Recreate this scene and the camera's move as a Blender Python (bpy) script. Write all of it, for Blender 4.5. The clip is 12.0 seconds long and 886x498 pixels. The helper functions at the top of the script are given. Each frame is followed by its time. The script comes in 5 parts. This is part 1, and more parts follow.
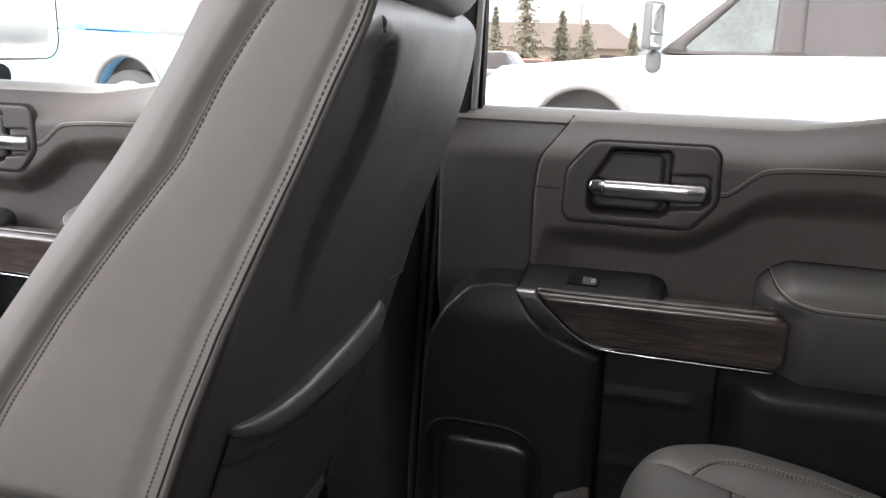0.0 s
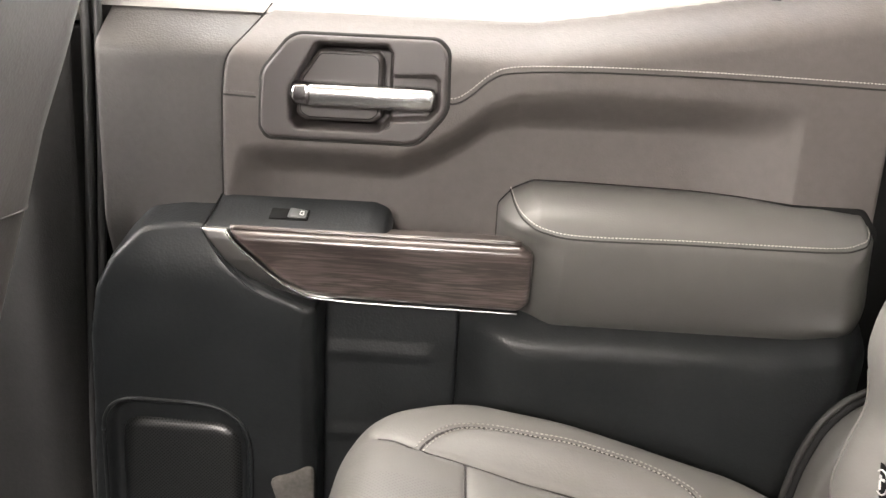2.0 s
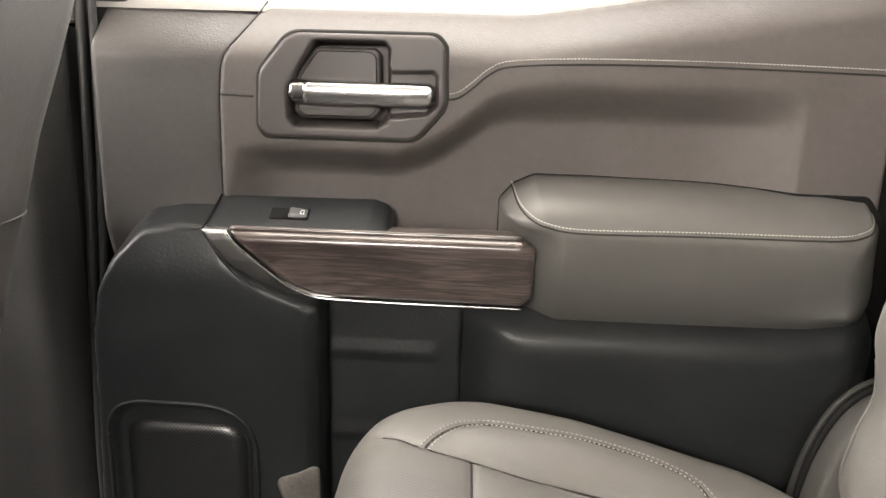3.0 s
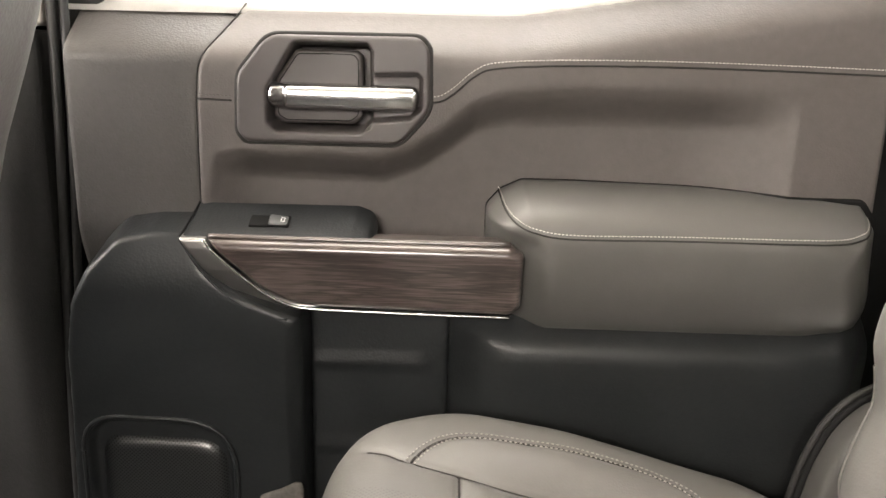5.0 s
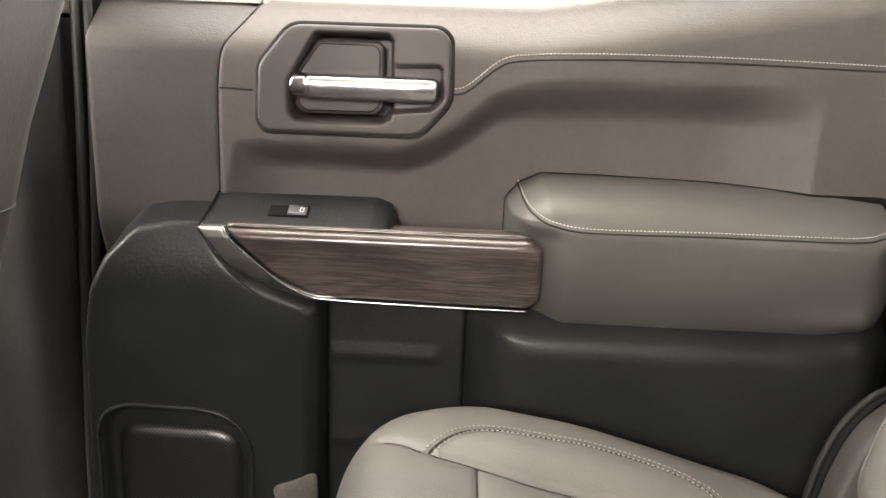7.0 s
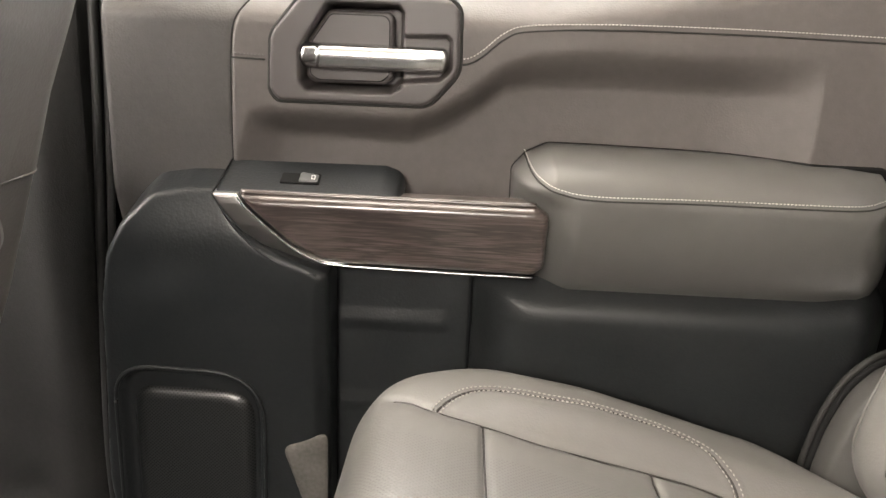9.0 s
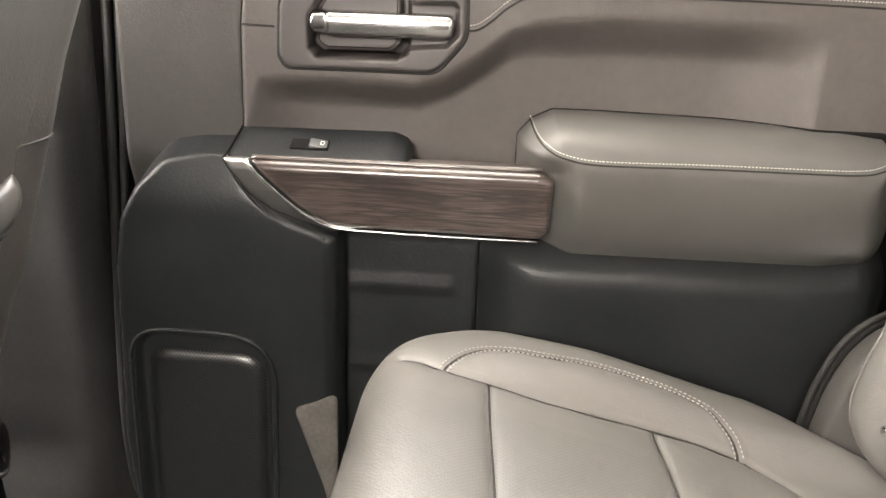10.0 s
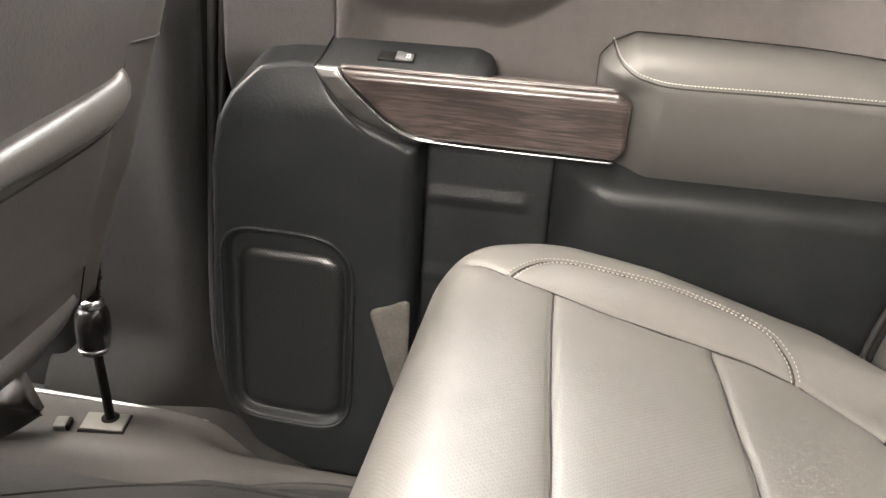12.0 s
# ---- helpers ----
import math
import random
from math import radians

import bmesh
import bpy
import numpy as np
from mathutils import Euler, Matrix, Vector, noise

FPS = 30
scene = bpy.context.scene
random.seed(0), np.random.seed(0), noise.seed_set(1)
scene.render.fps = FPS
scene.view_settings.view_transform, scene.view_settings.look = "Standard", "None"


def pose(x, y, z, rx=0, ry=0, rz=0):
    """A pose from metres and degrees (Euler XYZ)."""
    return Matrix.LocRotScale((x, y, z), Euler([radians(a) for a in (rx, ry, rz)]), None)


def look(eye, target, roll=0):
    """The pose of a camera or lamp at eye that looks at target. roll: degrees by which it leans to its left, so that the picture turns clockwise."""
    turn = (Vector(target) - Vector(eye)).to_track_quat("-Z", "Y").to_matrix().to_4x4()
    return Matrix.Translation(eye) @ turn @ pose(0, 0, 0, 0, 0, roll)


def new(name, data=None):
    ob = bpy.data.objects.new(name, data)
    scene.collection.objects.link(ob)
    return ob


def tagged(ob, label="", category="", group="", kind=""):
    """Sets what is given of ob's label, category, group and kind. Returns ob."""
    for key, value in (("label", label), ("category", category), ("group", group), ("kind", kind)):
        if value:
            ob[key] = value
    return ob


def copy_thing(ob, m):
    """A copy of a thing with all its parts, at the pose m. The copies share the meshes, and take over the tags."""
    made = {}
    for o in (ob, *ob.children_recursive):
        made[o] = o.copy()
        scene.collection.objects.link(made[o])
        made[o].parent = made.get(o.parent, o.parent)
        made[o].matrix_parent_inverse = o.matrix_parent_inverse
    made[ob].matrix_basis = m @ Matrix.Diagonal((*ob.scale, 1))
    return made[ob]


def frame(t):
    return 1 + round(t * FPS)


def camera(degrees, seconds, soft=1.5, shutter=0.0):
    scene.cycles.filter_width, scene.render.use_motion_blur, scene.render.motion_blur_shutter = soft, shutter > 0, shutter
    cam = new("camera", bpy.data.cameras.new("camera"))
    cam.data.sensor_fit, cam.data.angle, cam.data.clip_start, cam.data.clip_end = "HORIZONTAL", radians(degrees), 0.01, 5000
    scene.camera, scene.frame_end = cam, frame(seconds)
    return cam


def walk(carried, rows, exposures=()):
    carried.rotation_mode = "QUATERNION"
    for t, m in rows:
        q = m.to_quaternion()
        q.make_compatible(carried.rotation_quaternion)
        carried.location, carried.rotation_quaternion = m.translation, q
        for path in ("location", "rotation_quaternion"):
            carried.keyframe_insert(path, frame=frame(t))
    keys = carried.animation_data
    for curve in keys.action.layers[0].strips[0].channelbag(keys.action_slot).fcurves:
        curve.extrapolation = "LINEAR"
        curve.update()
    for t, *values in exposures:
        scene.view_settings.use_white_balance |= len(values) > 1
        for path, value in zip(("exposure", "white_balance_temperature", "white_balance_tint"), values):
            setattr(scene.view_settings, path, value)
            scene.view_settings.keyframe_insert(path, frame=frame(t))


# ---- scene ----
cam = camera(56.0, 12.0)
PATH = [
    (0, (0.1467, -1.0270, 1.0925), (-0.4050, 0.8441, 0.6514), 1.83),
    (0.5, (0.1881, -0.9500, 1.0730), (-0.1409, 0.9628, 0.5903), 1.17),
    (1, (0.2153, -0.8650, 1.0491), (0.0378, 1.0561, 0.5219), 1.93),
    (1.5, (0.2038, -0.8200, 1.0355), (0.1275, 1.1009, 0.4838), 3.02),
    (2, (0.2076, -0.8080, 1.0293), (0.1485, 1.1150, 0.4830), 2.92),
    (2.5, (0.2106, -0.8080, 1.0312), (0.1390, 1.1101, 0.4693), 2.02),
    (4.5, (0.2093, -0.7750, 1.0213), (0.1485, 1.1503, 0.4832), 1.12),
    (5, (0.2123, -0.7810, 1.0212), (0.1696, 1.1454, 0.4852), 1.42),
    (5.5, (0.2172, -0.7900, 1.0180), (0.1770, 1.1327, 0.4688), 1.42),
    (6, (0.2181, -0.7940, 1.0149), (0.1739, 1.1290, 0.4672), 1.72),
    (6.5, (0.2121, -0.7940, 1.0152), (0.1651, 1.1298, 0.4705), 2.02),
    (7, (0.2020, -0.7820, 1.0115), (0.1414, 1.1452, 0.4802), 2.13),
    (9, (0.1997, -0.8040, 1.0056), (0.1315, 1.1089, 0.4257), 2.31),
    (9.5, (0.2007, -0.8130, 1.0035), (0.1256, 1.0925, 0.4006), 2.30),
    (10, (0.2005, -0.8220, 0.9996), (0.1193, 1.0725, 0.3638), 2.19),
    (10.5, (0.1962, -0.8300, 0.9887), (0.1087, 1.0424, 0.2912), 2.27),
    (11, (0.1969, -0.8340, 0.9827), (0.1038, 1.0189, 0.2355), 2.65),
    (11.5, (0.1998, -0.8470, 0.9776), (0.0787, 0.9939, 0.2053), 3.23),
    (12, (0.2110, -0.8610, 0.9852), (-0.0483, 0.9630, 0.2068), 3.65),
]
EXPOSURES = [(0.0, 2.25, 6350, 13), (0.5, 2.75, 6400, 13), (0.75, 3.15, 6450, 14), (1.0, 4.35, 6600, 15), (1.3, 4.55, 6800, 15), (2.0, 4.36, 6950, 13), (2.5, 4.22, 7050, 12),
             (5.5, 4.08, 7200, 12), (9.0, 4.22, 7200, 12), (10.0, 4.5, 7180, 12), (10.5, 4.58, 7150, 13), (12.0, 4.66, 7150, 13)]
walk(cam, [(t, look(eye, target, roll)) for t, eye, target, roll in PATH],
     exposures=EXPOSURES)

# ---- world and light: bright overcast sky, with area lamps added at the window openings ----
world = bpy.data.worlds.new("sky")
scene.world = world
world.use_nodes = True
wn = world.node_tree.nodes
sky = wn.new("ShaderNodeTexSky")
sky.sky_type = "NISHITA"
sky.sun_disc = False
sky.sun_elevation = radians(50)
sky.sun_rotation = radians(200)
sky.dust_density = 4.0
wn["Background"].inputs["Strength"].default_value = 0.15
cloud = wn.new("ShaderNodeHueSaturation")
cloud.inputs["Saturation"].default_value = 0.25
cloud.inputs["Value"].default_value = 1.7
world.node_tree.links.new(sky.outputs[0], cloud.inputs["Color"])
world.node_tree.links.new(cloud.outputs[0], wn["Background"].inputs["Color"])

sun = new("sun", bpy.data.lights.new("sun", "SUN"))
sun.data.energy, sun.data.angle, sun.data.color = 1.2, radians(15), (1, 0.96, 0.9)
sun.matrix_world = look((-3, -6, 8), (0, 0, 0))


def opening_lamp(name, eye, target, sx, sy, watts, color):
    ob = new(name, bpy.data.lights.new(name, "AREA"))
    ob.data.shape, ob.data.size, ob.data.size_y = "RECTANGLE", sx, sy
    ob.data.energy, ob.data.color = watts, color
    ob.matrix_world = look(eye, target)
    return ob


# Added lamps strengthen the sky at each opening; places and powers are tuned.
opening_lamp("windscreen_daylight", (-1.68, -0.80, 1.32), (-0.1, -0.65, 0.7), 1.4, 0.46, 1.4, (1, 0.98, 0.96))
opening_lamp("driver_window_daylight", (-0.95, -1.66, 1.40), (0.0, -0.4, 0.75), 0.85, 0.14, 1.55, (1, 0.98, 0.95))
# Fill lamp in the slot left above the far rear wall.
opening_lamp("far_door_daylight", (-0.06, -1.66, 1.41), (0.10, -0.2, 0.75), 0.36, 0.14, 1.2, (1, 0.97, 0.93))
opening_lamp("near_window_daylight", (0.11, 0.040, 1.35), (0.11, -0.36, 0.95), 0.48, 0.26, 0.40, (1, 0.98, 0.95))
opening_lamp("front_window_daylight", (-0.66, 0.040, 1.32), (0.15, -0.12, 0.75), 0.60, 0.34, 1.8, (1, 0.98, 0.95))

# ---- tools ----


def sstep(a, b, v):
    q = np.clip((np.asarray(v, float) - a) / (b - a), 0, 1)
    return q * q * (3 - 2 * q)


def catmull(pts, closed=False, n=8):
    """A smooth line through the points."""
    p = [np.array(q, float) for q in pts]
    out, m = [], len(p)
    for i in range(m if closed else m - 1):
        if closed:
            a, b, c, d = p[i - 1], p[i], p[(i + 1) % m], p[(i + 2) % m]
        else:
            a, b, c, d = p[max(i - 1, 0)], p[i], p[i + 1], p[min(i + 2, m - 1)]
        for k in range(n):
            t = k / n
            out.append(0.5 * (2 * b + (c - a) * t + (2 * a - 5 * b + 4 * c - d) * t * t + (3 * b - a - 3 * c + d) * t ** 3))
    if not closed:
        out.append(p[-1])
    return np.array(out)


def fillet(pts, r, n=6):
    """A closed outline with rounded corners; r is one radius or one for each corner."""
    out, m = [], len(pts)
    for i in range(m):
        p = np.array(pts[i], float)
        u, v = np.array(pts[i - 1], float) - p, np.array(pts[(i + 1) % m], float) - p
        lu, lv = np.linalg.norm(u), np.linalg.norm(v)
        u, v = u / lu, v / lv
        rr = r if isinstance(r, (int, float)) else r[i]
        ang = math.acos(max(-1, min(1, float(u @ v))))
        if rr <= 0 or ang > 3.1:
            out.append(p)
            continue
        cut = min(rr / math.tan(ang / 2), 0.49 * lu, 0.49 * lv)
        a, b = p + u * cut, p + v * cut
        for k in range(n + 1):
            t = k / n
            out.append((1 - t) ** 2 * a + 2 * t * (1 - t) * p + t * t * b)
    return np.array(out)


def nearest(poly, X, Z, closed=True):
    """Signed distance (negative inside) to an outline, and the nearest point on it."""
    P = np.stack([X.ravel(), Z.ravel()], 1)
    best = np.full(len(P), 1e9)
    near = np.zeros_like(P)
    inside = np.zeros(len(P), bool)
    m = len(poly)
    for i in range(m if closed else m - 1):
        a, b = poly[i], poly[(i + 1) % m]
        e = b - a
        L = e @ e
        if L < 1e-14:
            continue
        w = P - a
        t = np.clip(w @ e / L, 0, 1)
        q = a + t[:, None] * e
        d = ((P - q) ** 2).sum(1)
        k = d < best
        best[k], near[k] = d[k], q[k]
        if closed:
            c = ((a[1] <= P[:, 1]) != (b[1] <= P[:, 1]))
            if abs(e[1]) > 1e-12:
                xs = a[0] + (P[:, 1] - a[1]) / e[1] * e[0]
                inside ^= c & (P[:, 0] < xs)
    d = np.sqrt(best)
    if closed:
        d[inside] *= -1
    return d.reshape(X.shape), near.reshape(*X.shape, 2)


def link_mesh(name, verts, faces, material, parent=None, label="", smooth=True):
    me = bpy.data.meshes.new(name)
    me.from_pydata([tuple(map(float, v)) for v in verts], [], [tuple(map(int, f)) for f in faces])
    me.update()
    if smooth:
        me.polygons.foreach_set("use_smooth", [True] * len(me.polygons))
    if material:
        me.materials.append(material)
    ob = new(name, me)
    return attach(ob, parent, label)


def attach(ob, parent, label=""):
    if parent is not None:
        ob.parent = parent
        base = parent
        m = Matrix.Identity(4)
        while base is not None:
            m = base.matrix_basis @ m if base.parent is None else m
            base = base.parent
        ob.matrix_parent_inverse = m.inverted() if parent.parent is None else Matrix.Identity(4)
    if label:
        ob["label"] = label
    return ob


def part(name, bm, material, parent=None, label="", smooth=True):
    me = bpy.data.meshes.new(name)
    bm.normal_update()
    bm.to_mesh(me)
    bm.free()
    if smooth:
        me.polygons.foreach_set("use_smooth", [True] * len(me.polygons))
    me.materials.append(material)
    return attach(new(name, me), parent, label)


def thing(name, base, label, category, group="", kind=""):
    ob = new(name)
    ob.empty_display_size = 0.05
    ob.matrix_basis = Matrix.Translation(base)
    return tagged(ob, label, category, group, kind)


def relief(name, outline, face, material, parent=None, label="", w=0.004, drop=0.004, back=0.01, step=0.003,
           holes=(), turn=None, crease=False, lean=None):
    """A moulded piece seen along y: outline in x and z, face gives y, edges roll back by drop over the width w."""
    outline = np.asarray(outline, float)
    x0, z0 = outline.min(0) - step
    x1, z1 = outline.max(0) + step
    nx, nz = int((x1 - x0) / step) + 2, int((z1 - z0) / step) + 2
    X, Z = np.meshgrid(x0 + step * np.arange(nx), z0 + step * np.arange(nz), indexing="ij")
    d, q = nearest(outline, X, Z)
    for h in holes:
        dh, qh = nearest(np.asarray(h, float), X, Z)
        k = -dh > d
        d = np.where(k, -dh, d)
        q = np.where(k[..., None], qh, q)
    ins = d < 0
    cell = ins[:-1, :-1] | ins[1:, :-1] | ins[1:, 1:] | ins[:-1, 1:]
    used = np.zeros_like(ins)
    used[:-1, :-1] |= cell
    used[1:, :-1] |= cell
    used[1:, 1:] |= cell
    used[:-1, 1:] |= cell
    out = used & ~ins
    X[out], Z[out] = q[out][:, 0], q[out][:, 1]
    depth = np.where(out, 0, np.maximum(-d, 0))
    Y = face(X, Z) if callable(face) else np.full_like(X, face)
    ww = w(X, Z) if callable(w) else w
    dd = drop(X, Z) if callable(drop) else drop
    e = np.clip(1 - depth / ww, 0, 1)
    Y = Y + dd * (e ** 1.2 if crease else 1 - np.sqrt(np.maximum(0, 1 - e * e)))
    idx = -np.ones(X.shape, int)
    idx[used] = np.arange(used.sum())
    verts = np.stack([X[used], Y[used], Z[used]], 1)
    i, j = np.nonzero(cell)
    faces = np.stack([idx[i, j], idx[i + 1, j], idx[i + 1, j + 1], idx[i, j + 1]], 1)
    edges = {}
    for f in faces:
        for k in range(4):
            a, b = int(f[k]), int(f[(k + 1) % 4])
            if (b, a) in edges:
                del edges[(b, a)]
            else:
                edges[(a, b)] = 1
    verts = list(verts)
    faces = [tuple(f) for f in faces]
    lift = {}
    for a, b in edges:
        for v in (a, b):
            if v not in lift:
                p = verts[v]
                lift[v] = len(verts)
                verts.append(p.copy())
                verts.append(p + (np.array([0, back, 0]) if lean is None else np.array(lean(*p))))
        faces.append((lift[b], lift[a], lift[a] + 1, lift[b] + 1))
    if turn is not None:
        verts = [turn @ Vector(v) for v in verts]
    return link_mesh(name, verts, faces, material, parent, label)


def loft(name, rows, material, parent=None, label="", wrap=False, cap=False):
    """A smooth skin over rows of points."""
    rows = np.asarray(rows, float)
    m, n = rows.shape[:2]
    verts = rows.reshape(-1, 3)
    faces = []
    for i in range(m - 1):
        for j in range(n if wrap else n - 1):
            k = (j + 1) % n
            faces.append((i * n + j, i * n + k, (i + 1) * n + k, (i + 1) * n + j))
    if cap:
        faces.append(tuple(range(n))[::-1])
        faces.append(tuple((m - 1) * n + j for j in range(n)))
    return link_mesh(name, verts, faces, material, parent, label)


def tube_rows(pts, r, n=8, flat=1.0):
    pts = np.asarray(pts, float)
    T = np.gradient(pts, axis=0)
    T /= np.linalg.norm(T, axis=1)[:, None] + 1e-12
    up = np.array([0, -1.0, 0]) if abs(T[0][1]) < 0.9 else np.array([1.0, 0, 0])
    rows = []
    for i, (p, t) in enumerate(zip(pts, T)):
        up = up - t * (up @ t)
        up /= np.linalg.norm(up)
        side = np.cross(t, up)
        rr = r[i] if hasattr(r, "__len__") else r
        rows.append([p + rr * (math.cos(2 * math.pi * k / n) * side + flat * math.sin(2 * math.pi * k / n) * up) for k in range(n)])
    return rows


def tube(name, pts, r, material, parent=None, label="", n=8, flat=1.0):
    return loft(name, tube_rows(pts, r, n, flat), material, parent, label, wrap=True, cap=True)


def resample(pts, step):
    pts = np.asarray(pts, float)
    s = np.concatenate([[0], np.cumsum(np.linalg.norm(np.diff(pts, axis=0), axis=1))])
    k = max(2, int(s[-1] / step) + 1)
    u = np.linspace(0, s[-1], k)
    return np.stack([np.interp(u, s, pts[:, c]) for c in range(pts.shape[1])], 1)


def stitches(name, pts, material, parent, pitch=0.0034, length=0.0025, r=0.00056):
    """One row of thread stitches along a line."""
    pts = resample(pts, pitch)
    verts, faces = [], []
    for a, b in zip(pts[:-1], pts[1:]):
        t = (b - a) / np.linalg.norm(b - a)
        up = np.array([0, -1.0, 0.3])
        up -= t * (up @ t)
        up /= np.linalg.norm(up)
        side = np.cross(t, up)
        c, base = (a + b) / 2, len(verts)
        for s, q in ((-0.5, 0.35), (-0.25, 1), (0.25, 1), (0.5, 0.35)):
            for k in range(5):
                an = 2 * math.pi * k / 5
                verts.append(c + t * s * length + q * r * (math.cos(an) * side + math.sin(an) * up))
        for i in range(3):
            for k in range(5):
                l = (k + 1) % 5
                faces.append((base + i * 5 + k, base + i * 5 + l, base + i * 5 + 5 + l, base + i * 5 + 5 + k))
    ob = link_mesh(name, verts, faces, material, parent)
    return ob


def rbox(sx, sy, sz, r, m=None, seg=3):
    bm = bmesh.new()
    bmesh.ops.create_cube(bm, size=1, matrix=Matrix.Diagonal((sx, sy, sz, 1)))
    if r > 0:
        bmesh.ops.bevel(bm, geom=bm.edges[:] + bm.verts[:], offset=r, segments=seg, profile=0.5, affect="EDGES")
    if m is not None:
        bm.transform(m)
    return bm


def cyl(r1, r2, h, m=None, n=24, bevel=0.0):
    bm = bmesh.new()
    bmesh.ops.create_cone(bm, cap_ends=True, segments=n, radius1=r1, radius2=r2, depth=h)
    if bevel:
        bmesh.ops.bevel(bm, geom=[e for e in bm.edges if len(e.link_faces) == 2 and e.calc_face_angle(0) > 0.8], offset=bevel, segments=2, affect="EDGES")
    if m is not None:
        bm.transform(m)
    return bm


# ---- materials ----


def material(name, color, rough=0.5, metal=0.0, grain=0.0, scale=400.0, vary=0.12, spread=6.0, coat=0.0, stretch=(1, 1, 1), specular=0.5):
    """Base colour with soft stains at one scale and fine grain relief at another."""
    m = bpy.data.materials.new(name)
    m.use_nodes = True
    n, l = m.node_tree.nodes, m.node_tree.links
    b = n["Principled BSDF"]
    b.inputs["Roughness"].default_value = rough
    b.inputs["Metallic"].default_value = metal
    b.inputs["Specular IOR Level"].default_value = specular
    b.inputs["Coat Weight"].default_value = coat
    b.inputs["Coat Roughness"].default_value = 0.12
    tc = n.new("ShaderNodeTexCoord")
    mp = n.new("ShaderNodeMapping")
    mp.inputs["Scale"].default_value = stretch
    l.new(tc.outputs["Object"], mp.inputs["Vector"])
    big = n.new("ShaderNodeTexNoise")
    big.inputs["Scale"].default_value = spread
    big.inputs["Detail"].default_value = 3
    l.new(mp.outputs[0], big.inputs["Vector"])
    ramp = n.new("ShaderNodeMapRange")
    ramp.clamp = False
    ramp.inputs[1].default_value, ramp.inputs[2].default_value = 0.15, 0.85
    ramp.inputs[3].default_value, ramp.inputs[4].default_value = max(0.1, 1 - 1.7 * vary), 1 + 1.7 * vary
    small = n.new("ShaderNodeTexNoise")
    small.inputs["Scale"].default_value = spread * 11
    small.inputs["Detail"].default_value = 4
    l.new(mp.outputs[0], small.inputs["Vector"])
    both = n.new("ShaderNodeMix")
    both.inputs[0].default_value = 0.38
    l.new(big.outputs["Fac"], both.inputs[2])
    l.new(small.outputs["Fac"], both.inputs[3])
    l.new(both.outputs[0], ramp.inputs[0])
    mul = n.new("ShaderNodeVectorMath")
    mul.operation = "SCALE"
    mul.inputs[0].default_value = color
    l.new(ramp.outputs[0], mul.inputs["Scale"])
    l.new(mul.outputs[0], b.inputs["Base Color"])
    rr = n.new("ShaderNodeMapRange")
    rr.clamp = False
    rr.inputs[1].default_value, rr.inputs[2].default_value = 0.15, 0.85
    rr.inputs[3].default_value, rr.inputs[4].default_value = max(0.02, rough - 0.1), min(1, rough + 0.1)
    l.new(big.outputs["Fac"], rr.inputs[0])
    if vary:
        l.new(rr.outputs[0], b.inputs["Roughness"])
    if grain:
        v = n.new("ShaderNodeTexVoronoi")
        v.inputs["Scale"].default_value = scale
        l.new(tc.outputs["Object"], v.inputs["Vector"])
        f = n.new("ShaderNodeTexNoise")
        f.inputs["Scale"].default_value = scale * 0.4
        l.new(tc.outputs["Object"], f.inputs["Vector"])
        add = n.new("ShaderNodeMath")
        l.new(v.outputs["Distance"], add.inputs[0])
        l.new(f.outputs["Fac"], add.inputs[1])
        bump = n.new("ShaderNodeBump")
        bump.inputs["Strength"].default_value = grain
        bump.inputs["Distance"].default_value = 0.0006
        l.new(add.outputs[0], bump.inputs["Height"])
        l.new(bump.outputs[0], b.inputs["Normal"])
    return m


def perforate(m, pitch, radius, depth, axes=(0, 2), box=None):
    """Adds rows of small round holes to a material; box limits them to a field of the plan (x and y)."""
    n, l = m.node_tree.nodes, m.node_tree.links
    b = n["Principled BSDF"]
    tc = n.new("ShaderNodeTexCoord")
    sep = n.new("ShaderNodeSeparateXYZ")
    l.new(tc.outputs["Object"], sep.inputs[0])

    def calc(op, a, c=None, d=None):
        k = n.new("ShaderNodeMath")
        k.operation = op
        for i, q in enumerate((a, c, d)):
            if q is None:
                continue
            if isinstance(q, (int, float)):
                k.inputs[i].default_value = q
            else:
                l.new(q, k.inputs[i])
        return k.outputs[0]

    u, v = sep.outputs[axes[0]], sep.outputs[axes[1]]
    s, t = calc("ADD", u, v), calc("SUBTRACT", u, v)
    fu = calc("SUBTRACT", calc("FRACT", calc("MULTIPLY", s, 1 / pitch)), 0.5)
    fv = calc("SUBTRACT", calc("FRACT", calc("MULTIPLY", t, 1 / pitch)), 0.5)
    r2 = calc("ADD", calc("MULTIPLY", fu, fu), calc("MULTIPLY", fv, fv))
    hole = calc("LESS_THAN", r2, radius * radius)
    if box:
        for axis, lo, hi in box:
            q = sep.outputs[axis]
            hole = calc("MULTIPLY", hole, calc("MULTIPLY", calc("GREATER_THAN", q, lo), calc("LESS_THAN", q, hi)))
    src = b.inputs["Base Color"].links[0].from_socket
    mix = n.new("ShaderNodeMix")
    mix.data_type = "RGBA"
    l.new(calc("MULTIPLY", hole, depth), mix.inputs[0])
    l.new(src, mix.inputs[6])
    mix.inputs[7].default_value = (0.004, 0.004, 0.004, 1)
    l.new(mix.outputs[2], b.inputs["Base Color"])
    gloss = b.inputs["Specular IOR Level"].default_value
    l.new(calc("MULTIPLY", calc("SUBTRACT", 1.0, calc("MULTIPLY", hole, depth)), gloss), b.inputs["Specular IOR Level"])
    return m


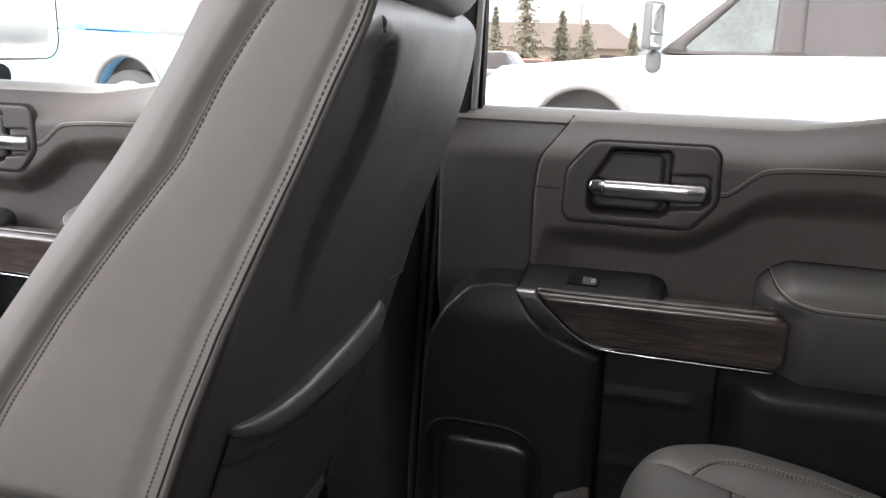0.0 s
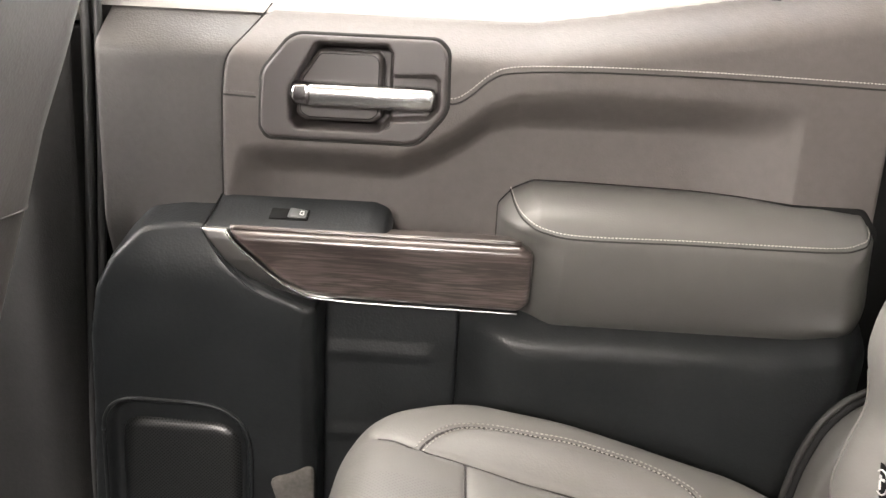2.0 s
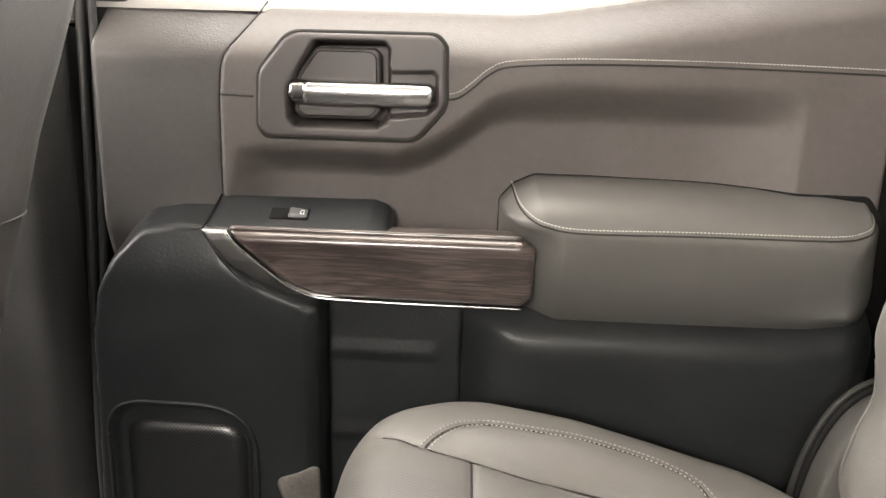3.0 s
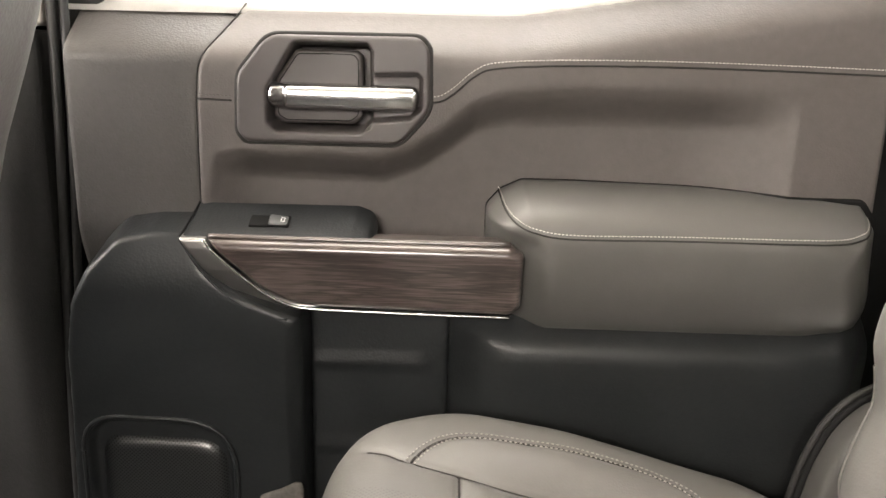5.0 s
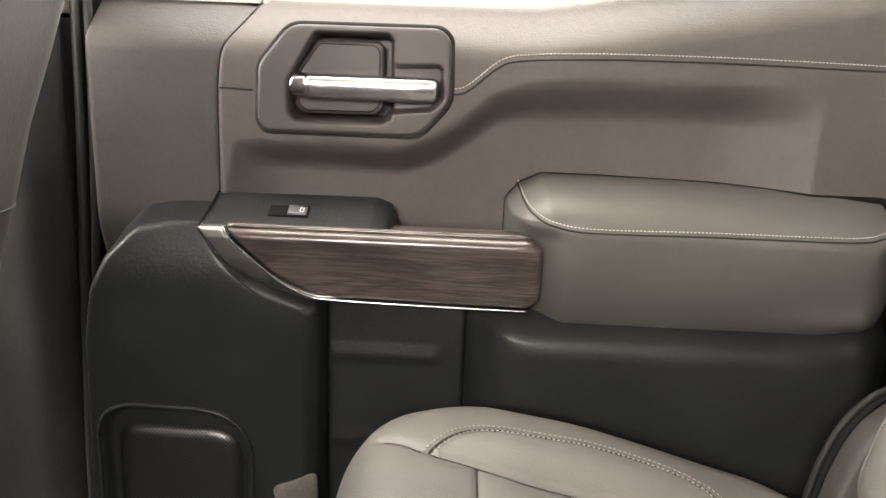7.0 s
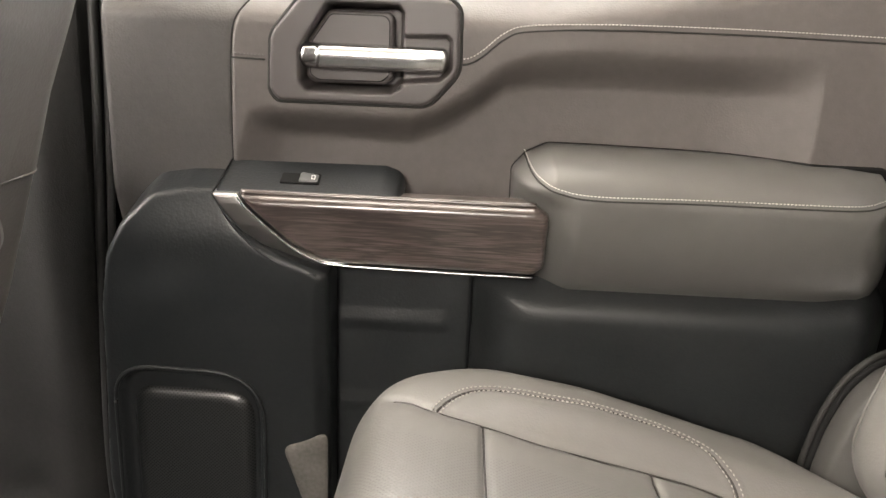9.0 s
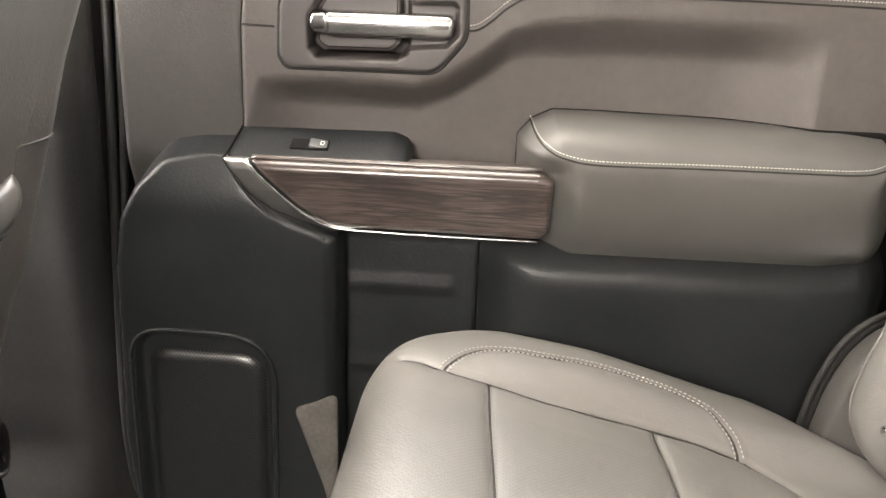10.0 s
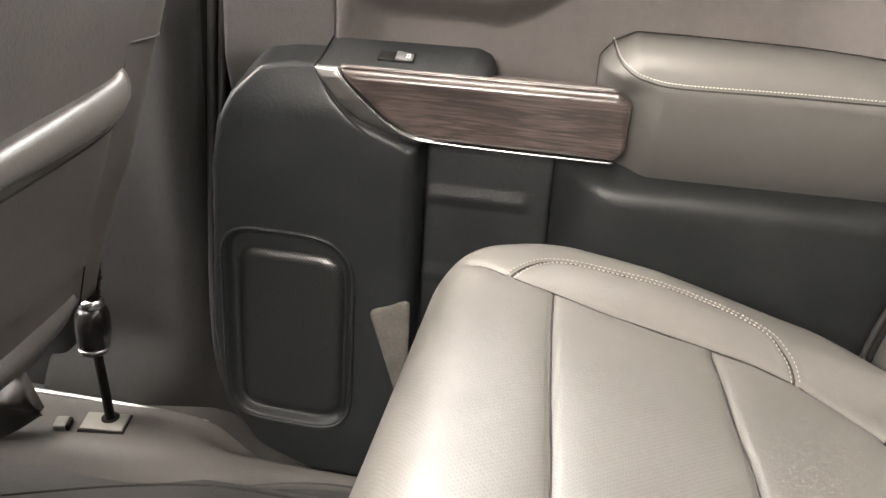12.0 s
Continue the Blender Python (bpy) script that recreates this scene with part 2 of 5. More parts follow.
def wood_material():
    """Cathedral grain: the contour lines of a stretched noise, with fine fibres over it."""
    m = bpy.data.materials.new("dark_open_grain_wood")
    m.use_nodes = True
    n, l = m.node_tree.nodes, m.node_tree.links
    b = n["Principled BSDF"]
    tc = n.new("ShaderNodeTexCoord")

    def noise_at(stretch, scale, detail, warp=0.0):
        mp = n.new("ShaderNodeMapping")
        mp.inputs["Scale"].default_value = stretch
        mp.inputs["Rotation"].default_value = (0, 0.05, 0)
        l.new(tc.outputs["Object"], mp.inputs[0])
        t = n.new("ShaderNodeTexNoise")
        t.inputs["Scale"].default_value = scale
        t.inputs["Detail"].default_value = detail
        t.inputs["Distortion"].default_value = warp
        l.new(mp.outputs[0], t.inputs["Vector"])
        return t.outputs["Fac"]

    def calc(op, a, c):
        k = n.new("ShaderNodeMath")
        k.operation = op
        for i, q in enumerate((a, c)):
            if isinstance(q, (int, float)):
                k.inputs[i].default_value = q
            else:
                l.new(q, k.inputs[i])
        return k.outputs[0]

    big = noise_at((5.5, 12, 46), 1.0, 3.0, 0.5)
    wave = calc("ADD", calc("MULTIPLY", calc("SINE", calc("MULTIPLY", big, 40.0), 0), 0.5), 0.5)
    rings = calc("POWER", wave, 0.28)
    cloud_zone = noise_at((11, 12, 24), 1.0, 2, 0.6)
    fibre = noise_at((16, 60, 420), 2.0, 7)
    pores = noise_at((30, 100, 900), 1.0, 3)
    tone = calc("ADD", calc("MULTIPLY", rings, 0.24), calc("MULTIPLY", fibre, 0.60))
    tone = calc("ADD", tone, calc("MULTIPLY", cloud_zone, 0.36))
    tone = calc("ADD", tone, calc("MULTIPLY", calc("SUBTRACT", pores, 0.5), 0.5))
    ramp = n.new("ShaderNodeValToRGB")
    ramp.color_ramp.elements[0].position, ramp.color_ramp.elements[0].color = 0.28, (0.014, 0.0102, 0.0096, 1)
    ramp.color_ramp.elements[1].position, ramp.color_ramp.elements[1].color = 1.0, (0.150, 0.118, 0.108, 1)
    e = ramp.color_ramp.elements.new(0.62)
    e.color = (0.043, 0.0325, 0.0300, 1)
    l.new(tone, ramp.inputs[0])
    l.new(ramp.outputs[0], b.inputs["Base Color"])
    b.inputs["Roughness"].default_value = 0.28
    b.inputs["Coat Weight"].default_value = 0.5
    b.inputs["Coat Roughness"].default_value = 0.15
    bump = n.new("ShaderNodeBump")
    bump.inputs["Strength"].default_value = 0.2
    bump.inputs["Distance"].default_value = 0.0004
    l.new(tone, bump.inputs["Height"])
    l.new(bump.outputs[0], b.inputs["Normal"])
    return m


def glass_material(name, tint):
    m = bpy.data.materials.new(name)
    m.use_nodes = True
    b = m.node_tree.nodes["Principled BSDF"]
    b.inputs["Base Color"].default_value = (*tint, 1)
    b.inputs["Transmission Weight"].default_value = 1
    b.inputs["Roughness"].default_value = 0
    b.inputs["IOR"].default_value = 1.02
    return m


M_UPPER = material("upper_door_vinyl", (0.076, 0.0675, 0.0635), 0.55, specular=0.35, grain=0.18, scale=500, vary=0.15, spread=11)
M_COLUMN = material("hard_column_plastic", (0.056, 0.0525, 0.050), 0.5, specular=0.3, grain=0.3, scale=450, vary=0.14, spread=14)
M_LOWER = material("lower_door_plastic", (0.0114, 0.0128, 0.0140), 0.42, specular=0.36, grain=0.24, scale=380, vary=0.28, spread=16)
M_ARM = material("armrest_leather", (0.082, 0.0788, 0.0742), 0.42, grain=0.12, scale=420, vary=0.07)
M_LOWREAR = material("lower_rear_vinyl", (0.0150, 0.0162, 0.0170), 0.42, specular=0.3, grain=0.22, scale=420, vary=0.22, spread=16)
M_SEAT = material("seat_leather", (0.118, 0.1135, 0.1065), 0.45, grain=0.12, scale=420, vary=0.06)
M_SEATBACK = material("seat_back_vinyl", (0.067, 0.0605, 0.056), 0.55, specular=0.3, grain=0.25, scale=330, vary=0.14, spread=12)
M_SIDE = material("seat_side_leather", (0.195, 0.180, 0.170), 0.5, grain=0.12, scale=420, vary=0.06)
M_BEZEL = material("bezel_plastic", (0.048, 0.042, 0.041), 0.45, grain=0.05, scale=700, vary=0.06)
M_BLACK = material("black_gap_rubber", (0.005, 0.005, 0.005), 0.8, vary=0.1, specular=0.15)
M_RUBBER = material("door_seal_rubber", (0.012, 0.012, 0.012), 0.55, vary=0.1)
M_CHROME = material("satin_chrome", (0.62, 0.62, 0.62), 0.22, 1.0, vary=0.04)
M_SATIN = material("satin_silver_trim", (0.50, 0.49, 0.48), 0.36, 1.0, vary=0.05)
M_THREAD = material("pale_thread", (0.42, 0.40, 0.37), 0.8, vary=0.1, spread=200)
M_GRILLE = perforate(material("speaker_grille_plastic", (0.012, 0.013, 0.0136), 0.34, specular=0.7, vary=0.0), 0.0040, 0.32, 0.48)
M_PILLAR = material("pillar_plastic", (0.0170, 0.0165, 0.0160), 0.55, specular=0.2, grain=0.25, scale=600, vary=0.32, spread=18)
M_PALE = material("pale_pillar_trim", (0.45, 0.42, 0.38), 0.6, grain=0.2, scale=500, vary=0.05)
M_SILL = material("sill_plastic", (0.053, 0.0495, 0.046), 0.55, specular=0.3, grain=0.2, scale=500, vary=0.1, spread=15)
M_MAT = material("rubber_floor_mat", (0.026, 0.0255, 0.0245), 0.6, grain=0.3, scale=250, vary=0.2, spread=18)
M_CARPET = material("dark_carpet", (0.03, 0.03, 0.03), 0.95, grain=0.8, scale=300, vary=0.25, spread=40)
M_LINER = material("headliner_cloth", (0.48, 0.46, 0.42), 0.9, grain=0.4, scale=500, vary=0.05)
M_WEB = material("belt_webbing", (0.02, 0.02, 0.02), 0.7, grain=0.5, scale=500, vary=0.15)
# Pale base colour in place of light reflected on the pod.
M_PATCH = material("pale_light_patch", (0.082, 0.077, 0.071), 0.75, grain=0.3, scale=400, vary=0.4, spread=22, specular=0.2)
M_WOOD = wood_material()
M_GLASS = glass_material("window_glass", (0.93, 0.96, 0.95))
M_WHITE = material("white_car_paint", (0.78, 0.78, 0.78), 0.25, vary=0.03, coat=0.5)
M_BLUE = material("blue_car_paint", (0.22, 0.48, 0.74), 0.25, vary=0.04, coat=0.5)
M_DKCAR = material("dark_car_paint", (0.05, 0.05, 0.055), 0.3, vary=0.05, coat=0.5)
M_RED = material("tail_lamp_red", (0.55, 0.03, 0.02), 0.25, vary=0.05)
M_TYRE = material("tyre_rubber", (0.02, 0.02, 0.02), 0.8, vary=0.2, spread=20)
M_TINT = material("tinted_car_glass", (0.040, 0.035, 0.034), 0.08, vary=0.05, specular=0.12)
M_CLEARISH = material("pale_green_car_glass", (0.065, 0.070, 0.066), 0.08, vary=0.3, spread=3, specular=0.15)
M_ASPHALT = material("pale_concrete", (0.42, 0.40, 0.37), 0.9, grain=0.5, scale=120, vary=0.25, spread=0.6)
M_ROOF = material("brown_shingles", (0.060, 0.043, 0.034), 0.85, grain=0.5, scale=20, vary=0.2, spread=1.0)
M_WALL = material("tan_house_wall", (0.16, 0.12, 0.09), 0.8, vary=0.12, spread=0.8)
M_BARK = material("bark", (0.10, 0.07, 0.05), 0.9, grain=0.6, scale=30, vary=0.25, spread=4)
M_NEEDLE = material("conifer_needles", (0.10, 0.088, 0.060), 0.8, vary=0.35, spread=2.0)
M_STEEL = material("brushed_steel", (0.5, 0.5, 0.5), 0.3, 1.0, vary=0.08)
M_MIRROR = material("mirror_glass", (0.85, 0.85, 0.85), 0.03, 1.0, vary=0.01)
M_COVER = material("seat_side_plastic", (0.048, 0.046, 0.043), 0.36, specular=0.4, grain=0.06, scale=600, vary=0.08)
M_BARREL = material("glossy_black_plastic", (0.012, 0.011, 0.011), 0.22, vary=0.1)
M_STITCH = material("pale_seat_thread", (0.32, 0.304, 0.28), 0.8, vary=0.1, spread=200)
M_DULL = material("grey_seat_thread", (0.10, 0.094, 0.09), 0.8, vary=0.15, spread=200)
# Pale base colour carries the sky's reflection on this glass.
M_SKYGLASS = material("sky_paled_glass", (0.25, 0.26, 0.26), 0.06, vary=0.1, specular=0.8)
M_SEAM = material("dark_seam_thread", (0.022, 0.021, 0.020), 0.8, vary=0.1, specular=0.2)
M_HEM = material("hem_leather", (0.070, 0.065, 0.060), 0.38, grain=0.1, scale=420, vary=0.1)
M_CREASE = material("taupe_seam_thread", (0.028, 0.026, 0.024), 0.8, vary=0.1, specular=0.2)

# ---- cabin shell ----


def slab(name, lo, hi, mat, label, kind="structure", r=0.0):
    lo, hi = Vector(lo), Vector(hi)
    c, s = (lo + hi) / 2, hi - lo
    ob = part(name, rbox(s.x, s.y, s.z, r, Matrix.Translation(c)), mat, None, "", smooth=False)
    return tagged(ob, label, name.split("_")[0], kind=kind)


FLOOR_Z = 0.322
slab("floor", (-1.9, -1.75, FLOOR_Z - 0.06), (1.05, -0.05, FLOOR_Z), M_CARPET, "dark carpeted cab floor")
slab("ceiling", (-1.42, -1.75, 1.56), (1.05, 0.22, 1.60), M_LINER, "pale cloth headliner over the cab")
# Unseen rear and far walls, sized to cut down the light that enters.
slab("wall_rear", (0.98, -1.75, 0.2), (1.05, 0.1, 1.40), M_PILLAR, "unseen dark rear wall, raised to cut light")
slab("wall_front", (-1.95, -1.75, 0.2), (-1.80, 0.1, 1.08), M_LOWER, "dark dashboard wall under the windscreen")
slab("wall_left_front", (-1.9, -1.78, 0.1), (-0.42, -1.70, 1.33), M_UPPER, "unseen dark wall cutting light on the far front side")
slab("wall_left_rear", (0.42, -1.78, 0.1), (1.05, -1.70, 1.56), M_PILLAR, "unseen dark wall cutting light at the far rear corner")
slab("wall_left_door", (-0.30, -1.78, 0.1), (0.42, -1.70, 1.30), M_UPPER, "unseen dark wall cutting light on the far rear side")
slab("pillar_left", (-0.42, -1.78, 0.1), (-0.30, -1.70, 1.56), M_PILLAR, "dark far middle pillar of the cab")
slab("jamb_rear", (0.585, 0.050, 0.2), (0.70, 0.064, 1.56), M_BLACK, "black door jamb behind the rear door edge")
slab("jamb_front", (-1.9, 0.050, 0.2), (-1.10, 0.064, 1.02), M_BLACK, "black door jamb ahead of the front door")
# Unseen rail, added to narrow the far openings and dim the cab.
slab("header_left", (-1.9, -1.78, 1.47), (1.05, -1.70, 1.56), M_LINER, "unseen pale rail narrowing the far openings")
slab("wall_quarter", (0.66, 0.03, 0.2), (1.05, 0.12, 1.56), M_PILLAR, "dark rear quarter trim beside the seat")


# ---- rear door ----
def belt(X):
    return 1.024 + 0.19 * np.maximum(0, np.asarray(X) - 0.25) ** 1.12


SEAM = catmull([(-0.002, 1.030), (-0.020, 1.001), (-0.035, 0.977), (-0.0395, 0.946), (-0.0405, 0.90), (-0.041, 0.838)], n=6)
STITCH_R = catmull([(0.180, 0.9445), (0.191, 0.946), (0.204, 0.955), (0.221, 0.9695), (0.242, 0.977), (0.31, 0.981), (0.41, 0.982), (0.504, 0.981), (0.605, 0.979)], n=6)
EDGE = np.array([(-0.20, 0.70), (-0.045, 0.83), (-0.022, 0.898), (0.0, 0.899), (0.135, 0.897), (0.165, 0.909), (0.195, 0.928), (0.222, 0.950), (0.25, 0.960), (0.31, 0.965), (0.504, 0.966), (0.62, 0.966)])


def panel_face(X, Z):
    """Depth of the main door panel: swollen band at the top, hollow under it."""
    b = belt(X)
    y = 0.050 * sstep(-0.050, 0.006, Z - b) ** 1.2
    edge = np.interp(X, EDGE[:, 0], EDGE[:, 1])
    wide = 0.036 + 0.008 * sstep(0.20, 0.30, X)
    hollow = 0.030 * sstep(-0.004, 1, (edge - Z) / wide) * sstep(-0.040, 0.012, X) * (1 - np.clip((X - 0.415) / 0.105, 0, 1) ** 1.8)
    # to the front of the vertical seam the panel lies a little lower
    xs = np.interp(Z, SEAM[::-1, 1], SEAM[::-1, 0])
    y = y + hollow + 0.005 * (1 - sstep(-0.004, 0.003, X - xs))
    return y + 0.02 * sstep(0.82, 0.74, Z)


def pod_face(X, Z):
    """Depth of the speaker pod: it leans back above a soft knee and is hollowed round the speaker."""
    y = np.interp(Z, [0.30, 0.45, 0.62, 0.75, 0.84], [-0.030, -0.034, -0.038, -0.0462, -0.0515])
    y = y + 0.42 * np.logaddexp(0, (Z - 0.778) / 0.009) * 0.009
    d, _ = nearest(SPEAKER_RING, X, Z)
    return y + 0.011 * (1 - sstep(-0.006, 0.002, d))


def rear_roll(X, Z):
    """How far the soft roll of the pod's rear edge applies."""
    return sstep(0.036, 0.052, X) * sstep(0.750, 0.715, Z)


SPEAKER_RING = fillet([(-0.156, 0.629), (-0.008, 0.626), (-0.012, 0.377), (-0.159, 0.383)], [0.035, 0.055, 0.045, 0.045])
RING = fillet([(-0.160, 0.633), (-0.004, 0.630), (-0.008, 0.372), (-0.163, 0.378)], [0.040, 0.060, 0.048, 0.048])


def pad_width(X, Z):
    return 0.042 - 0.014 * sstep(0.80, 0.76, Z) + 0.014 * sstep(0.53, 0.58, X)


def pad_drop(X, Z):
    return 0.015 + 0.060 * sstep(0.745, 0.84, Z) + 0.026 * sstep(0.54, 0.59, X)


def low_face(X, Z):
    """Depth of the lower rear panel: a sloping ledge along its top and a soft bevel down its front edge."""
    a = np.minimum(1.3 * np.logaddexp(0, (Z - 0.7150) / 0.0050) * 0.0050, 0.05)
    b = 0.95 * np.logaddexp(0, (0.2440 - X) / 0.0100) * 0.0100
    return -0.0290 + np.hypot(a, b) + 0.10 * np.clip(0.70 - Z, 0, 0.2) + 1.2 * np.logaddexp(0, (X - 0.592) / 0.006) * 0.006


def pocket_face(X, Z):
    """Depth of the hollow beside the pod: two short ledges with a sharp underside."""
    y = 0.016 + 0 * X
    for top in (0.690, 0.594):
        y = y - 0.0022 * np.interp(Z, [top - 0.026, top - 0.018, top - 0.014, top], [0, 0.9, 1, 0]) * (1 - sstep(0.170, 0.182, X))
    return y


def build_door():
    door = thing("rear_door", (0.2, 0.05, 0.33), "charcoal car door lining with padded armrest, shut", "car door")
    # outlines of the latch bezel and of its cup
    bez = [(0.030, 1.0045), (0.170, 1.0050), (0.1800, 0.994), (0.1815, 0.936), (0.152, 0.9025), (0.005, 0.9025), (-0.003, 0.914), (-0.001, 0.967)]
    rad = [0.028, 0.018, 0.016, 0.030, 0.026, 0.016, 0.014, 0.026]
    cup = fillet([(0.053, 0.9975), (0.122, 0.9975), (0.1275, 0.990), (0.1275, 0.970), (0.168, 0.9715), (0.1735, 0.966), (0.1735, 0.938), (0.162, 0.9275), (0.124, 0.924), (0.116, 0.9135),
                  (0.034, 0.9130), (0.0262, 0.921), (0.0255, 0.953)], [0.008, 0.004, 0.004, 0.003, 0.004, 0.004, 0.008, 0.006, 0.006, 0.004, 0.006, 0.008, 0.012])
    cup_in = fillet([(0.053, 0.9975), (0.122, 0.9975), (0.1275, 0.990), (0.1275, 0.918), (0.116, 0.9135), (0.034, 0.9130), (0.0262, 0.921), (0.0255, 0.953)], 0.006)

    top = [(x, float(belt(x))) for x in np.linspace(0.602, -0.165, 24)]
    seam_down = [tuple(p) for p in SEAM if p[1] < 1.022]
    rear_top = [p for p in top if p[0] > 0.0]
    front_top = [p for p in top if p[0] < -0.006]
    relief("lining", np.array([(-0.041, 0.345), (0.602, 0.345)] + rear_top + seam_down), panel_face, M_UPPER, door, "soft charcoal upper lining",
           w=0.003, drop=0.003, back=0.03, step=0.003, holes=[cup])
    relief("front_column", np.array([(-0.165, 0.345), (-0.042, 0.345)] + [(x - 0.0012, z) for x, z in seam_down[::-1]] + front_top), panel_face, M_COLUMN, door, "dark hard plastic column",
           w=0.003, drop=0.002, back=0.03, step=0.003)

    # speaker pod in the lower front corner
    pod = fillet([(-0.046, 0.8215), (-0.080, 0.8205), (-0.112, 0.8145), (-0.140, 0.786), (-0.157, 0.752), (-0.166, 0.70), (-0.177, 0.50),
                  (-0.168, 0.395), (-0.128, 0.335), (-0.04, 0.296), (0.061, 0.290), (0.061, 0.742), (0.024, 0.756), (-0.004, 0.768), (-0.027, 0.789)],
                 [0.001, 0.02, 0.022, 0.03, 0.03, 0.05, 0.05, 0.05, 0.05, 0.03, 0.01, 0.006, 0.02, 0.02, 0.02])
    pod_ob = relief("lower_pod", pod, pod_face, M_LOWER, door, "black grained plastic pod", w=lambda X, Z: 0.007 + 0.013 * rear_roll(X, Z), drop=lambda X, Z: 0.006 + 0.012 * rear_roll(X, Z), back=0.03, step=0.0022,
                    lean=lambda x, y, z: (-0.004 * float(sstep(-0.10, -0.15, x)), 0.062 - 0.02 * float(sstep(0.80, 0.70, z)), 0.022 * float(sstep(0.755, 0.812, z))))
    grille = fillet([(-0.147, 0.6085), (-0.0155, 0.6065), (-0.0185, 0.3825), (-0.151, 0.3865)], [0.026, 0.036, 0.034, 0.034])
    relief("speaker_grille", grille, lambda X, Z: 0 * X - 0.0325 + 0.006 * sstep(0.62, 0.36, Z), M_GRILLE, pod_ob,
           "black perforated speaker grille", w=0.017, drop=0.012, back=0.004, step=0.002)
    tube("pod_piping", [(x, float(np.interp(z, [0.36, 0.63], [-0.0318, -0.0392])), z) for x, z in resample(np.vstack([RING, RING[:1]]), 0.005)],
         0.0022, M_LOWER, pod_ob)

    # switch tray behind the pull
    tray = fillet([(-0.0455, 0.8225), (0.110, 0.8235), (0.128, 0.818), (0.133, 0.812), (0.125, 0.809), (-0.040, 0.811)], [0.001, 0.012, 0.012, 0.01, 0.002, 0.002])
    relief("switch_tray", tray, lambda X, Z: -0.0500 + 0.18 * np.maximum(0, Z - 0.800), M_LOWER, door, "black plastic tray", w=0.005, drop=0.004, step=0.0018,
           lean=lambda x, y, z: (0.004 - 0.004 * float(sstep(0.10, 0.13, x)), 0.052 - y - 0.05, 0.0205 * float(sstep(0.805, 0.820, z))))
    tube("tray_seam", catmull([(-0.0415, 0.003, 0.8435), (-0.0425, -0.016, 0.836), (-0.044, -0.034, 0.8285), (-0.046, -0.0500, 0.8215)], n=5), 0.0011, M_BLACK, door)
    sw = Matrix.Translation((0.032, -0.0225, 0.8315)) @ Euler((radians(21.5), 0, 0)).to_matrix().to_4x4()
    switch = part("window_switch", rbox(0.038, 0.017, 0.004, 0.0012, sw), M_BLACK, door, "black window switch surround")
    part("key", rbox(0.0185, 0.0145, 0.006, 0.002, sw @ pose(0.0085, 0, 0.0005, 0, 8, 0)), M_SATIN_GREY, switch, "grey rocker key")
    ic = sw @ pose(0.0125, 0, 0.0031, 0, 8, 0)
    bm = bmesh.new()
    for (x, y, a, b) in ((0, 0.0028, 0.0036, 0.0007), (0, -0.0028, 0.0036, 0.0007), (-0.0016, 0, 0.0007, 0.0056), (0.0016, 0, 0.0007, 0.0056)):
        bmesh.ops.create_cube(bm, size=1, matrix=ic @ Matrix.Translation((x, y, 0)) @ Matrix.Diagonal((a, b, 0.0004, 1)))
    part("symbol", bm, M_PRINT, switch, "white printed window symbol", smooth=False)

    # wood pull with its silver blade
    wood = fillet([(-0.0205, 0.8215), (0.258, 0.8215), (0.2705, 0.813), (0.2705, 0.758), (0.260, 0.7485), (0.076, 0.7515), (0.049, 0.7565), (0.0235, 0.7720), (-0.010, 0.806)],
                  [0.001, 0.007, 0.007, 0.007, 0.007, 0.02, 0.02, 0.03, 0.01])

    def wood_y(z):
        return -0.0575 + 0.33 * np.maximum(0, 0.812 - z)

    relief("wood_trim", wood, lambda X, Z: wood_y(Z), M_WOOD, door, "dark brown open-grain wood trim", w=0.009, drop=0.011, back=0.03, step=0.0014)
    tube("top_bead", [(x, -0.0475, 0.8222) for x in np.linspace(-0.019, 0.258, 40)], 0.0030, M_WOOD, door, n=12)
    inner = catmull([(-0.0225, 0.8215), (-0.0115, 0.8055), (0.0224, 0.7710), (0.0477, 0.7550), (0.074, 0.7500), (0.158, 0.7480), (0.260, 0.7470)], n=6)
    outer = catmull([(-0.0465, 0.8215), (-0.027, 0.789), (-0.005, 0.7650), (0.0196, 0.7500), (0.050, 0.7420)], n=6)
    blade = np.vstack([inner[:30], [(0.078, 0.7485)], outer[::-1]])
    relief("silver_blade", blade, lambda X, Z: wood_y(Z) + 0.004 + 0.2 * np.maximum(0, 0.79 - Z), M_SATIN, door, "satin silver blade", w=0.003, drop=0.003, back=0.02, step=0.0012)
    tube("chrome_line", [(x, wood_y(z) + 0.003, z) for x, z in resample(inner, 0.004)], 0.0013, M_CHROME, door, "thin bright chrome line")
    tube("blade_rim", [(x, -0.0505 + 0.12 * max(0, 0.80 - z), z) for x, z in resample(outer, 0.004)], 0.0016, M_LOWER, door)

    # armrest
    pad = fillet([(0.236, 0.80), (0.236, 0.844), (0.250, 0.860), (0.270, 0.8695), (0.32, 0.8695), (0.445, 0.867), (0.532, 0.864), (0.590, 0.864), (0.606, 0.842),
                  (0.606, 0.734), (0.590, 0.7190), (0.45, 0.7180), (0.32, 0.7185), (0.264, 0.7195), (0.247, 0.730), (0.240, 0.752)],
                 [0.004, 0.012, 0.012, 0.01, 0.02, 0.05, 0.05, 0.012, 0.012, 0.012, 0.012, 0.03, 0.03, 0.014, 0.010, 0.006])

    def arm_face(X, Z):
        return -0.061 + 4.2 * np.maximum(0, 0.836 - Z) ** 2 + 0.022 * sstep(0.300, 0.262, X) * sstep(0.842, 0.815, Z)

    mid = np.array([0.421, 0.797])
